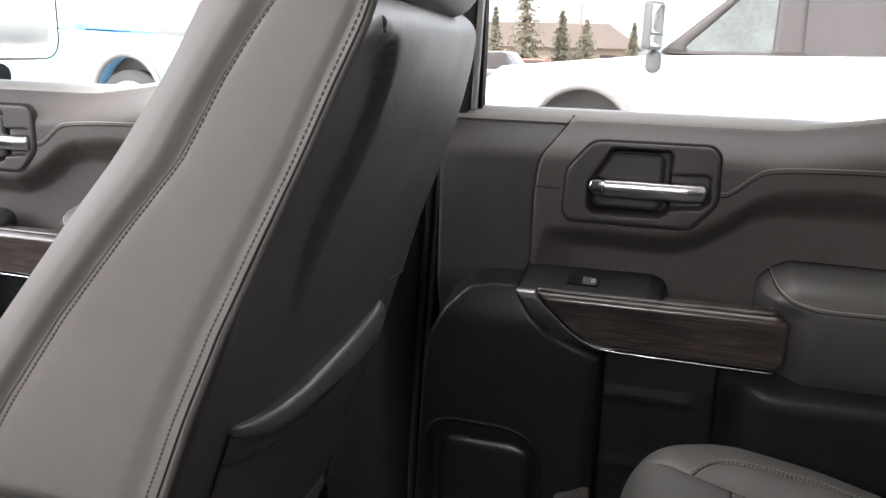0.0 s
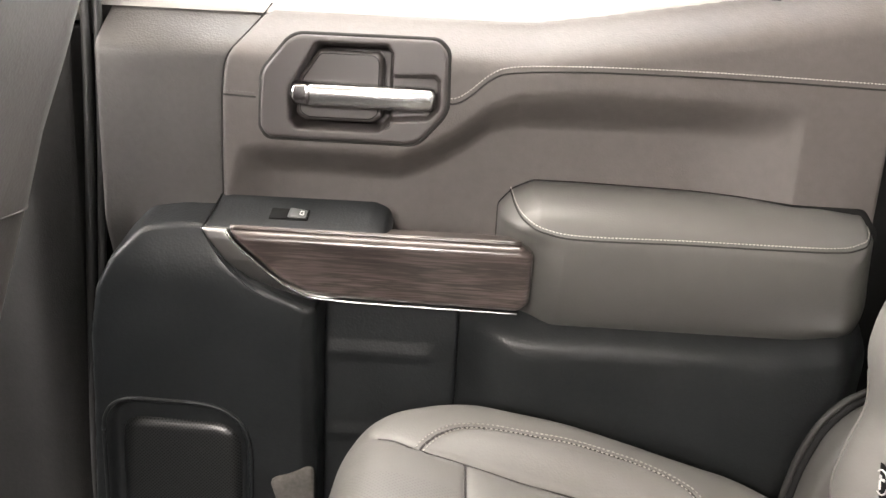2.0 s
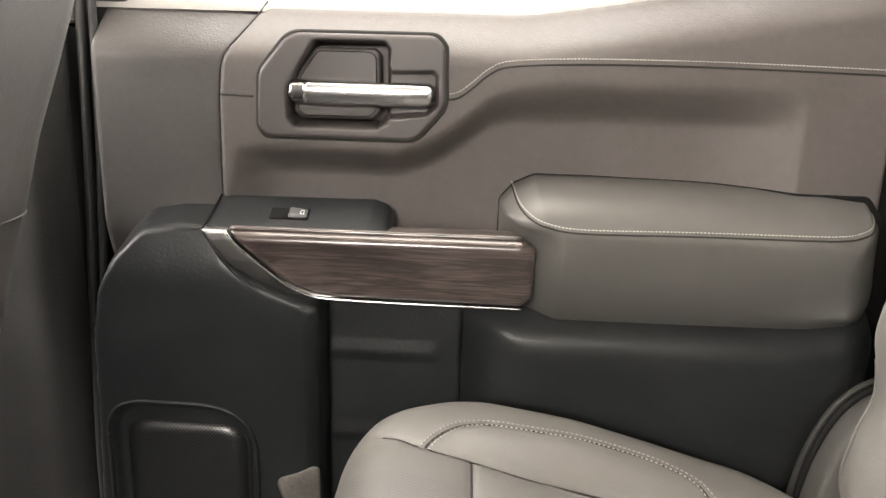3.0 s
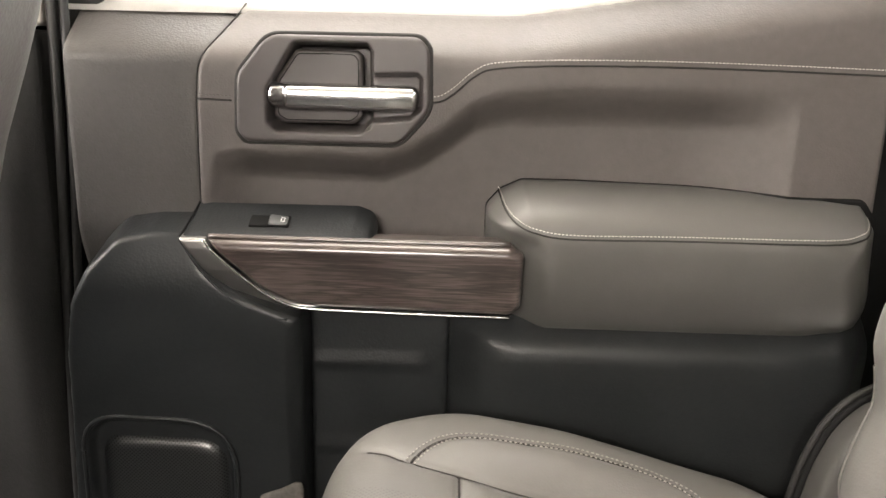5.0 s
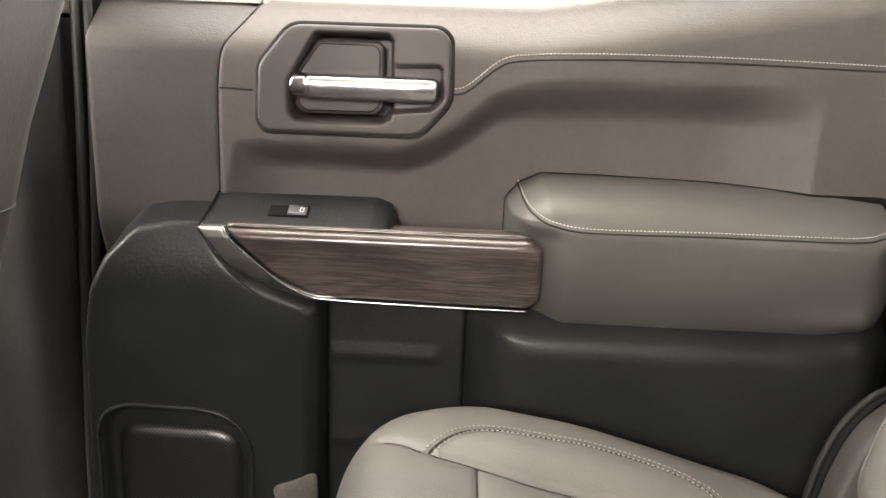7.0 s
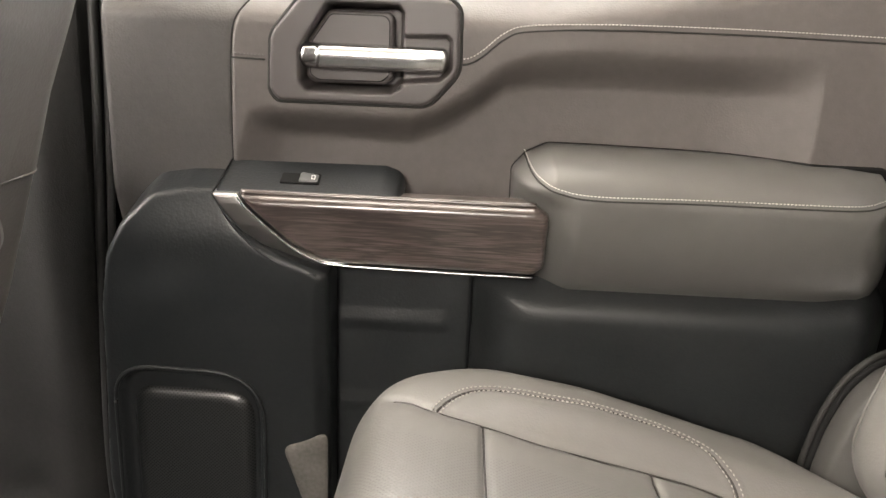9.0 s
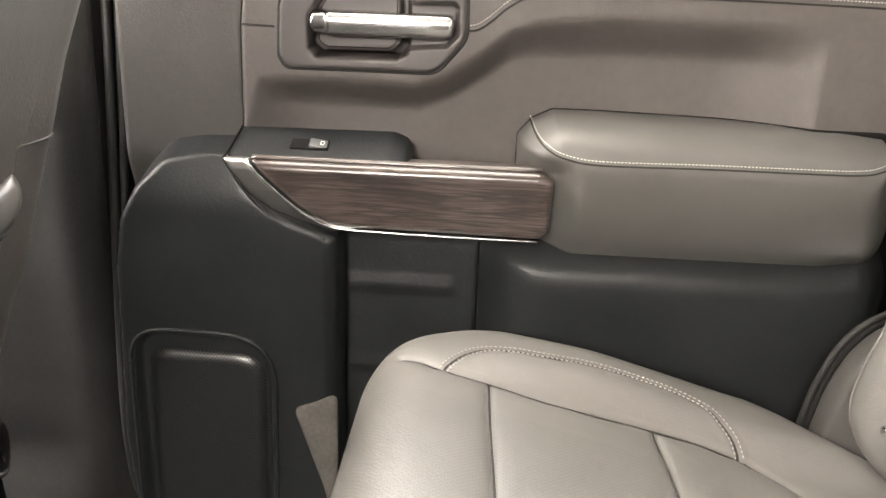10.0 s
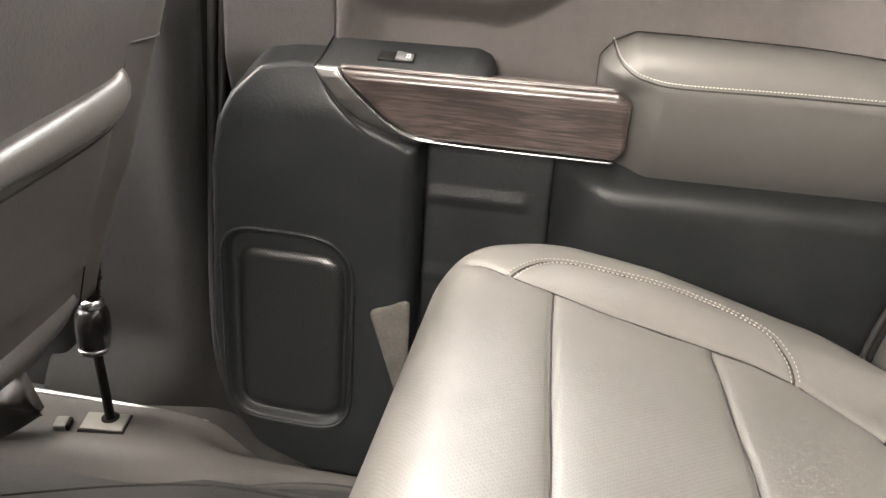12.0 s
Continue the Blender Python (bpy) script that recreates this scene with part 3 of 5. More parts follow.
    relief("armrest_gap", mid + (pad - mid) * np.array([1.005, 1.016]), lambda X, Z: panel_face(X, Z) - 0.0012, M_BLACK, door, w=0.0015, drop=0.0012, back=0.004, step=0.0025)
    arm = relief("armrest", pad, arm_face, M_ARM, door, "padded charcoal leather armrest", w=pad_width, drop=pad_drop, back=0.06, step=0.0025)
    sl = catmull([(0.2465, 0.8615), (0.2535, 0.850), (0.263, 0.843), (0.277, 0.8375), (0.311, 0.8330), (0.413, 0.8340), (0.538, 0.8340), (0.570, 0.8365), (0.596, 0.845)], n=6)

    def arm_y(x, z, lift):
        xx, zz = np.array([[x]]), np.array([[z]])
        d, _ = nearest(pad, xx, zz)
        e = min(1, max(0, 1 + float(d[0, 0]) / float(pad_width(xx, zz)[0, 0])))
        return float(arm_face(xx, zz)[0, 0]) + float(pad_drop(xx, zz)[0, 0]) * (1 - math.sqrt(1 - e * e)) - lift

    rs = resample(sl, 0.004)
    tube("armrest_seam", [(x, arm_y(x, z, 0.0), z) for x, z in rs], 0.0009, M_SEAM, arm)
    stitches("armrest_stitching", [(x, arm_y(x, z + 0.0038, 0.0006), z + 0.0038) for x, z in rs], M_THREAD, arm)

    # lower rear panel and its groove
    low = fillet([(0.2035, 0.752), (0.625, 0.752), (0.625, 0.335), (0.2010, 0.335)], [0.004, 0.02, 0.01, 0.01], n=6)
    relief("lower_panel", low, low_face, M_LOWREAR, door, "black grained lower panel", w=0.003, drop=0.002, back=0.04, step=0.0020)
    pk = fillet([(0.060, 0.76), (0.2030, 0.76), (0.2000, 0.335), (0.060, 0.335)], 0.002)
    relief("map_pocket", pk, pocket_face, M_LOWER, door,
           "black hollow beside the pod", w=0.004, drop=0.003, back=0.01, step=0.0025)
    # Thin pale pad: its colour paints a soft patch of light on the pod.
    patch_outline = fillet([(0.013, 0.548), (0.036, 0.556), (0.0608, 0.569), (0.0608, 0.38), (0.0455, 0.45)], [0.010, 0.012, 0.008, 0.004, 0.02])
    relief("pocket_liner", patch_outline, lambda X, Z: -0.0405 + 0 * X, M_PATCH, door, "pale brownish patch in place of light on the pod", w=0.012, drop=0.0030, back=0.002, step=0.0015)

    # stitched seams of the upper lining
    def on(pts, lift=0.0):
        p = resample(np.asarray(pts), 0.004)
        y = panel_face(p[:, 0], p[:, 1])
        return np.stack([p[:, 0], y - lift, p[:, 1]], 1)

    tube("upright_seam", on(SEAM), 0.0009, M_SEAM, door)
    tube("upper_seam", on(STITCH_R), 0.0009, M_SEAM, door)
    stitches("upper_stitching", on(STITCH_R + np.array([-0.001, 0.0052]), 0.0005), M_THREAD, door)
    left = np.array([(-0.0385, 0.9425), (-0.006, 0.9415)])
    tube("short_seam", on(left), 0.0009, M_SEAM, door)
    stitches("short_stitching", on(left + np.array([0, 0.0042]), 0.0005), M_DULL, door)

    # latch handle
    cx, cz = 0.09, 0.953
    relief("bezel_gap", fillet([(cx + (x - cx) * 1.016, cz + (z - cz) * 1.027) for x, z in bez], rad), -0.0018, M_SEAM, door, w=0.002, drop=0.002, back=0.006, step=0.002, holes=[cup])
    def bez_face(X, Z):
        a, _ = nearest(cup, X, Z)
        c, _ = nearest(cup_in, X, Z)
        return -0.0045 + 0.013 * (1 - sstep(-0.0045, 0.0005, a)) + 0.019 * (1 - sstep(-0.006, -0.001, c))

    bezel = relief("handle_bezel", fillet([(cx + (x - cx) * 0.988, cz + (z - cz) * 0.978) for x, z in bez], rad), bez_face, M_BEZEL, door, "dark satin plastic handle bezel", w=0.004, drop=0.0045, back=0.004, step=0.0011)
    plate = fillet([(0.0535, 0.9895), (0.111, 0.9895), (0.1160, 0.984), (0.1160, 0.928), (0.108, 0.9215), (0.040, 0.921), (0.031, 0.927), (0.034, 0.962)], 0.006)
    relief("cup_plate", plate, 0.0085, M_BEZEL, bezel, w=0.0035, drop=0.004, back=0.006, step=0.0012)
    tube("plate_line", [(x, 0.0083, z) for x, z in resample(np.vstack([(np.mean(plate, 0) + (plate - np.mean(plate, 0)) * 0.90), [(np.mean(plate, 0) + (plate - np.mean(plate, 0)) * 0.90)[0]]]), 0.003)], 0.0005, M_BLACK, bezel)
    lev = fillet([(0.0280, 0.9595), (0.1660, 0.9592), (0.1690, 0.950), (0.1660, 0.9350), (0.030, 0.9352), (0.0262, 0.944)], [0.004, 0.007, 0.010, 0.006, 0.004, 0.004])
    lever = relief("lever", lev, lambda X, Z: -0.010 + 0.0035 * sstep(0.0475, 0.0435, X) + 0.002 * sstep(0.044, 0.028, X) + 0.003 * sstep(0.14, 0.168, X) + 30 * (Z - 0.9480) ** 2, M_CHROME, door, "satin chrome pull lever", w=0.006, drop=0.007, back=0.007, step=0.0011)
    part("lever_arm", rbox(0.02, 0.02, 0.014, 0.003, Matrix.Translation((0.150, 0.008, 0.946))), M_BLACK, lever)

    # lock knob, outer skin, frame and glass
    kx = 0.485
    part("lock_knob", cyl(0.0055, 0.004, 0.020, pose(kx, 0.028, float(belt(kx)) + 0.004), 16, 0.001), M_BLACK, door, "black lock knob")
    part("outer_skin", rbox(0.80, 0.02, 1.0, 0.004, Matrix.Translation((0.225, 0.125, 0.50))), M_WHITE, door, "white painted outer skin", smooth=False)
    rows = []
    for x in np.linspace(-0.175, 0.625, 60):
        b = float(belt(x))
        zt = max(1.0365, b + 0.003)
        rows.append(list(catmull([(x, 0.047, b - 0.004), (x, 0.052, b + 0.004), (x, 0.062, zt - 0.001), (x, 0.074, zt), (x, 0.082, zt - 0.004), (x, 0.084, b - 0.03)], n=4)))
    # The strip's pale grey includes the skylight that falls on it.
    loft("belt_strip", rows, M_STRIP, door, "strip under the glass, grey paled for the skylight on it")
    # Added pale strip: the lit inner edge of the frame post, put into colour.
    part("frame_lip", rbox(0.008, 0.03, 0.56, 0.003, Matrix.Translation((-0.1255, 0.062, 1.31)) @ pose(0, 0, 0, 0, 2, 0)), M_TRIM, door, "pale grey strip for the lit edge of the post")
    part("frame_post", rbox(0.060, 0.05, 0.60, 0.008, Matrix.Translation((-0.160, 0.075, 1.29)) @ pose(0, 0, 0, 0, 2, 0)), M_RUBBER, door, "black window frame post")
    part("frame_post", rbox(0.06, 0.05, 0.56, 0.008, Matrix.Translation((0.60, 0.075, 1.32)) @ pose(0, 0, 0, 0, -6, 0)), M_RUBBER, door, "black window frame post")
    part("frame_top", rbox(0.80, 0.05, 0.04, 0.008, Matrix.Translation((0.225, 0.075, 1.56))), M_RUBBER, door, "black window frame rail")
    pane = part("window_pane", rbox(0.76, 0.004, 0.56, 0, Matrix.Translation((0.23, 0.085, 1.29))), M_GLASS, door, "clear window glass", smooth=False)
    pane.visible_shadow = False
    return door


# Skylight from outside is mixed into this base colour.
M_STRIP = material("sky_paled_strip_grey", (0.23, 0.22, 0.21), 0.5, vary=0.06)
# Paler than the black post to show its lit edge.
M_TRIM = material("lit_edge_grey", (0.22, 0.21, 0.20), 0.5, vary=0.06)
M_SATIN_GREY = material("grey_switch_plastic", (0.085, 0.088, 0.088), 0.35, vary=0.05)
M_TAGPRINT = material("grey_tag_print", (0.38, 0.37, 0.36), 0.7, vary=0.1)
M_PRINT = material("white_print", (0.8, 0.8, 0.8), 0.6, vary=0.03)
rear_door = build_door()
front_door = copy_thing(rear_door, Matrix.Translation((0.2 - 0.98, 0.05, 0.33 + 0.004)))
front_door.name = "front_door"
tagged(front_door, "charcoal front door lining with a white wing mirror outside", "car door")

# ---- middle pillar, seals, sill ----
pillar = thing("pillar_trim", (-0.26, 0.03, 0.33), "dark grey plastic trim on the middle pillar", "trim", kind="structure")


def pillar_face(X, Z):
    return 0.010 - 0.006 * np.exp(-((X + 0.234) / 0.026) ** 2) + 0.9 * np.maximum(0, X + 0.215) ** 1.3 - 0.05 * sstep(0.46, 0.34, Z) * sstep(-0.2, -0.3, X)


relief("lower_cover", fillet([(-0.40, 1.0), (-0.196, 1.0), (-0.200, 0.45), (-0.17, 0.36), (-0.12, 0.325), (-0.42, 0.325)], [0.01, 0.004, 0.1, 0.05, 0.002, 0.01]), pillar_face, M_PILLAR, pillar, w=0.01, drop=0.006, back=0.06, step=0.003)
relief("upper_cover", fillet([(-0.42, 1.56), (-0.186, 1.56), (-0.190, 1.004), (-0.42, 1.004)], [0.002, 0.002, 0.006, 0.006]), lambda X, Z: 0.012 + 0 * X, M_PALE, pillar, "pale upper pillar cover", w=0.01, drop=0.008, back=0.06, step=0.004)
part("jamb", rbox(0.13, 0.02, 1.30, 0.002, Matrix.Translation((-0.19, 0.066, 0.93))), M_BLACK, pillar, smooth=False)
for k, (dx, r) in enumerate(((-0.186, 0.0055), (-0.174, 0.0045))):
    line = catmull([(dx + 0.008, 0.030, 1.55), (dx + 0.004, 0.028, 1.0), (dx - 0.006, 0.022, 0.72), (dx - 0.009, 0.010, 0.50), (dx + 0.004, 0.004, 0.40), (dx + 0.05, 0.0, 0.34), (dx + 0.12, 0.0, 0.318), (0.4, 0.0, 0.312)], n=8)
    tagged(tube("door_seal", line, r, M_RUBBER), "black rubber door seal", "door seal", kind="structure")

M_PLATE = material("beige_grey_cover_plastic", (0.13, 0.125, 0.112), 0.45, grain=0.1, scale=500, vary=0.08)
sill = thing("sill_trim", (-0.3, -0.06, FLOOR_Z), "grey plastic door sill trim along the floor", "trim", kind="structure")
prof = catmull([(0.02, 0.350), (-0.028, 0.3655), (-0.0345, 0.3672), (-0.040, 0.3655), (-0.052, 0.3625), (-0.092, 0.3585), (-0.112, 0.351), (-0.128, 0.338), (-0.138, FLOOR_Z + 0.006), (-0.150, FLOOR_Z - 0.01)], n=5)
rows = []
for x in np.linspace(-1.6, 0.7, 90):
    k = float(sstep(-0.26, 0.0, x))
    gap = float(sstep(-0.20, -0.10, x))
    rows.append([(x, y if y > -0.04 else -0.04 + (y + 0.04) * (1 - 0.62 * k), z - (0.030 * k + 0.045 * gap * float(sstep(-0.084, -0.058, y))) * (z > FLOOR_Z + 0.008)) for y, z in prof])
loft("sill_cover", rows, M_SILL, sill)
# Metal bead added for the highlight on the plastic edge, tapered where it fades.
tube("sill_ridge", [(x, -0.0335, 0.3655 - 0.030 * float(sstep(-0.26, 0.0, x))) for x in np.linspace(-1.2, -0.19, 60)], [0.0048 * min(1, (60 - i) / 12) for i in range(60)], M_SATIN, sill, "satin bead imitating the highlight on the sill edge", n=12)

# ---- belt anchor in front of the sill ----
anchor = thing("seat_belt_anchor", (-0.305, -0.066, 0.362), "black seat belt stalk with a chrome collar on the sill", "seat belt")
part("anchor_plate", rbox(0.053, 0.031, 0.0035, 0.0014, pose(-0.3085, -0.071, 0.3635, 6, 0, 8)), M_PLATE, anchor, "beige-grey anchor cover plate")
part("plate_gap", rbox(0.057, 0.035, 0.002, 0.0008, pose(-0.3085, -0.071, 0.3615, 6, 0, 8)), M_BLACK, anchor)
part("anchor_hole", cyl(0.011, 0.011, 0.004, pose(-0.305, -0.064, 0.3645, 6, 0, 0), 24), M_BLACK, anchor)
tube("stalk", catmull([(-0.305, -0.064, 0.360), (-0.3065, -0.065, 0.39), (-0.309, -0.066, 0.43), (-0.312, -0.066, 0.47)], n=5), 0.0058, M_BLACK, anchor, n=12)
prof_b = [(0.0125, 0.452), (0.0168, 0.455), (0.0176, 0.459), (0.0176, 0.463), (0.0192, 0.468), (0.0204, 0.485), (0.0198, 0.502), (0.0172, 0.511), (0.0132, 0.515), (0.0, 0.5155)]
spin = lambda rz: [(-0.3130 + 0.05 * (rz[1] - 0.485) + rz[0] * math.cos(q), -0.066 + rz[0] * math.sin(q), rz[1] + 0.006) for q in np.linspace(0, 2 * math.pi, 29)[:-1]]
loft("sleeve", [spin(p) for p in prof_b], M_BARREL, anchor, "glossy black barrel sleeve", wrap=True)
loft("collar", [spin(p) for p in ((0.0125, 0.513), (0.0142, 0.514), (0.0148, 0.518), (0.0140, 0.523), (0.0105, 0.526), (0.0, 0.5262))], M_CHROME, anchor, "bright chrome collar", wrap=True)
loft("lower_ring", [spin(p) for p in ((0.0170, 0.4585), (0.0186, 0.4590), (0.0188, 0.4605), (0.0186, 0.4620), (0.0170, 0.4625))], M_CHROME, anchor, "thin chrome ring", wrap=True)
crinkle = random.Random(5)
neck = catmull([(-0.3110, -0.066, 0.528), (-0.3095, -0.067, 0.536), (-0.3085, -0.065, 0.546), (-0.304, -0.067, 0.557), (-0.303, -0.066, 0.570), (-0.301, -0.067, 0.584), (-0.300, -0.068, 0.60)], n=6)
tube("neck", neck, [0.0095 - 0.003 * i / len(neck) + crinkle.uniform(-0.0013, 0.0013) for i in range(len(neck))], M_BARREL, anchor, "crinkled black neck", n=12)
web = []
for t in np.linspace(0, 1, 40):
    z = 0.585 + 0.62 * t
    tw = radians(118 - 6 * t)
    c = np.array([-0.300 + 0.055 * t, -0.068 + 0.05 * t, z])
    h = 0.010 + 0.013 * min(1, t * 4)
    d = np.array([math.cos(tw), math.sin(tw), 0])
    n = np.array([-d[1], d[0], 0]) * 0.0009
    web.append([c - h * d - n, c + h * d - n, c + h * d + n, c - h * d + n])
loft("webbing", web, M_WEB, anchor, "black seat belt webbing", wrap=True, cap=True)

clip = thing("sill_clip", (-0.353, -0.085, 0.363), "small pale plastic clip with a black slot on the sill", "clip")
part("body", rbox(0.016, 0.020, 0.008, 0.0025, pose(-0.357, -0.086, 0.3635, 6, 0, 12)), M_PLATE, clip)
part("slot", rbox(0.0045, 0.017, 0.009, 0.0015, pose(-0.3475, -0.085, 0.3635, 6, 0, 12)), M_BLACK, clip, "black slot")

# ---- rear seat ----
CUSH = catmull([(0.194, 0.33), (0.177, 0.42), (0.143, 0.52), (0.1135, 0.60), (0.1115, 0.645), (0.127, 0.674), (0.150, 0.6835), (0.178, 0.680), (0.22, 0.6695), (0.29, 0.650), (0.36, 0.6305), (0.44, 0.607), (0.52, 0.588), (0.60, 0.575), (0.66, 0.57)], n=10)
CUSH = resample(CUSH, 0.0035)
CS = np.concatenate([[0], np.cumsum(np.linalg.norm(np.diff(CUSH, axis=0), axis=1))])
CT = np.gradient(CUSH, axis=0)
CT /= np.linalg.norm(CT, axis=1)[:, None]


def s_at(x):
    """Way along the cushion's crest at a given x on its upper side."""
    k = int(np.argmax(CUSH[:, 1]))
    return float(np.interp(x, CUSH[k:, 0], CS[k:]))


S0 = s_at(0.152)


def seam_line(pts):
    """A seam on the cushion through places given by x along its upper side and by y."""
    return catmull([(s_at(x), y) for x, y in pts], n=6)


LINE_A = np.vstack([[(S0 - 0.014, -0.180)], seam_line([(0.162, -0.1865), (0.177, -0.1915), (0.217, -0.1925), (0.261, -0.1940), (0.291, -0.1925), (0.356, -0.1890), (0.397, -0.1870), (0.431, -0.1905), (0.457, -0.2010), (0.481, -0.2195), (0.498, -0.2350), (0.504, -0.2750), (0.507, -0.3065), (0.512, -0.3540), (0.516, -0.6200)])])
LINE_E = seam_line([(0.498, -0.2375), (0.516, -0.2185), (0.535, -0.2095), (0.552, -0.2045), (0.60, -0.1980)])
LINE_B = seam_line([(0.177, -0.1915), (0.188, -0.172), (0.201, -0.157), (0.217, -0.148), (0.241, -0.1435), (0.275, -0.1415), (0.302, -0.139), (0.353, -0.1385), (0.381, -0.142), (0.404, -0.1515), (0.4175, -0.165), (0.428, -0.177), (0.4335, -0.1905)])
LINE_C = seam_line([(0.217, -0.1950), (0.2186, -0.2705), (0.2222, -0.3615), (0.2262, -0.4350), (0.232, -0.6200)])
LINE_D = seam_line([(0.358, -0.1900), (0.3618, -0.2465), (0.3643, -0.3160), (0.3679, -0.3650), (0.372, -0.6200)])
YS = np.concatenate([np.arange(-0.066, -0.60, -0.0035), np.linspace(-0.605, -0.80, 12)])


def edge_y(s):
    """Outboard edge of the cushion along the crest."""
    return -0.066 - 0.085 * float(sstep(S0 + 0.075, S0 - 0.09, s)) - 0.080 * float(sstep(s_at(0.45), s_at(0.60), s))


def cushion_offset(S, Y, E):
    dA, _ = nearest(LINE_A, S, Y, closed=False)
    dB, _ = nearest(LINE_B, S, Y, closed=False)
    dC, _ = nearest(LINE_C, S, Y, closed=False)
    dD, _ = nearest(LINE_D, S, Y, closed=False)
    dE, _ = nearest(LINE_E, S, Y, closed=False)
    ends = np.minimum.reduce([dA, dC, dD, dE + 0.003])
    X = np.interp(S, CS, CUSH[:, 0])
    off = 0.0045 * (1 - np.exp(-ends / 0.012)) - 0.0022 * np.exp(-(ends / 0.0024) ** 2)
    off += 0.0014 * np.exp(-((dB - 0.0034) / 0.0022) ** 2) - 0.0022 * np.exp(-(dB / 0.0022) ** 2)
    off += (0.008 + 0.010 * sstep(0.20, 0.32, X)) * sstep(-0.200, -0.150, Y) * sstep(0.15, 0.24, X)
    q = np.clip((Y - (E - 0.055)) / 0.055, 0, 1)
    return off - 0.055 * (1 - np.sqrt(np.maximum(0, 1 - q ** 2.4)))


def cushion_points(S, Y):
    S, Y = np.asarray(S, float), np.asarray(Y, float)
    E = np.vectorize(edge_y)(S)
    x, z = np.interp(S, CS, CUSH[:, 0]), np.interp(S, CS, CUSH[:, 1])
    tx, tz = np.interp(S, CS, CT[:, 0]), np.interp(S, CS, CT[:, 1])
    L = np.hypot(tx, tz)
    off = cushion_offset(S, np.minimum(Y, E), E)
    return np.stack([x - tz / L * off, np.minimum(Y, E), z + tx / L * off], -1)


rear_seat = thing("rear_seat", (0.4, -0.45, FLOOR_Z), "grey leather rear bench seat with stitched panels", "car seat")
SG, YG = np.meshgrid(CS, YS, indexing="ij")
pts = cushion_points(SG, YG)
skirt = np.stack([pts[:, 0, 0], pts[:, 0, 1], pts[:, 0, 2] - 0.14], -1)[:, None, :]
M_CUSH = perforate(M_SEAT.copy(), 0.0042, 0.25, 0.19, axes=(0, 1), box=((1, -0.62, -0.240), (0, 0.10, 0.350)))
cushion = loft("cushion", np.concatenate([skirt, pts], 1), M_CUSH, rear_seat, "grey perforated leather cushion")
for off in (-0.0036, 0.0036):
    b = resample(LINE_B, 0.004)
    t = np.gradient(b, axis=0)
    t /= np.linalg.norm(t, axis=1)[:, None]
    b2 = b + off * np.stack([-t[:, 1], t[:, 0]], 1)
    p = cushion_points(b2[:, 0], b2[:, 1]) + np.array([0, 0, 0.0005])
    stitches("stitching", p, M_STITCH, cushion, pitch=0.0044)
for nm, ln in (("outer_seam", LINE_A), ("front_seam", LINE_C), ("rear_seam", LINE_D), ("bolster_seam", LINE_B), ("corner_seam", LINE_E)):
    b = resample(ln, 0.004)
    p = cushion_points(b[:, 0], b[:, 1])
    tube(nm, p + np.array([0, 0, 0.0012]), 0.0012 if ln is LINE_B else 0.0009, M_CREASE, cushion)

# backrest, its hard side cover and edge
BZ = [0.56, 0.58, 0.60, 0.62, 0.640, 0.664, 0.70, 0.733, 0.756, 0.788, 0.817, 0.85, 0.90, 1.28]
BX = [0.600, 0.582, 0.558, 0.538, 0.528, 0.524, 0.531, 0.5415, 0.5390, 0.531, 0.535, 0.547, 0.566, 0.67]


def back_x(y, z):
    """Front face of the backrest: a rolled outboard bolster that narrows at a waist."""
    x = float(np.interp(z, BZ, BX)) if z > 0.84 or z < 0.6 else float(np.mean([np.interp(z + d, BZ, BX) for d in (-0.009, -0.004, 0, 0.004, 0.009)]))
    q = min(1, max(0, (y + 0.178) / 0.036))
    return x + 0.10 * (1 - math.sqrt(max(0, 1 - q ** 2.4))) + 0.030 * float(sstep(-0.185, -0.26, y))


back_rows = [[(back_x(y, z), y, z) for y in np.concatenate([np.linspace(-0.1421, -0.20, 22), np.linspace(-0.205, -0.80, 40)])] for z in np.linspace(0.56, 1.28, 90)]
backrest = loft("backrest", back_rows, M_SEAT, rear_seat, "grey leather backrest")
tube("bolster_piping", [(back_x(-0.164, z) - 0.0013, -0.164, z) for z in np.linspace(0.60, 0.765, 50)], 0.0013, M_SEAT, backrest, "grey piped edge")
arch = catmull([(0.516, 0.54), (0.521, 0.594), (0.5235, 0.612), (0.5295, 0.641), (0.5425, 0.676), (0.5595, 0.699), (0.578, 0.712), (0.62, 0.730), (0.69, 0.738)], n=8)
an = np.gradient(arch, axis=0)
an = np.stack([-an[:, 1], an[:, 0]], 1) / np.linalg.norm(an, axis=1)[:, None]
rows = []
for (x, z), (nx, nz) in zip(arch, an):
    rows.append(list(catmull([(x + nx * o, y, z + nz * o) for y, o in ((-0.099, -0.014), (-0.1005, -0.006), (-0.106, -0.0045), (-0.116, -0.005), (-0.124, -0.0065), (-0.128, -0.0095), (-0.131, -0.016), (-0.140, -0.034), (-0.150, -0.05))], n=4)))
loft("side_cover", rows, M_COVER, rear_seat, "dark grey curved plastic side cover")
tube("side_edge", [(x, -0.092, z) for x, z in arch], 0.0034, M_PILLAR, rear_seat, "dark grey edge bead", n=10)
tube("side_groove", [(x - nx * 0.005, -0.0965, z - nz * 0.005) for (x, z), (nx, nz) in zip(arch, an)], 0.0038, M_BLACK, rear_seat)
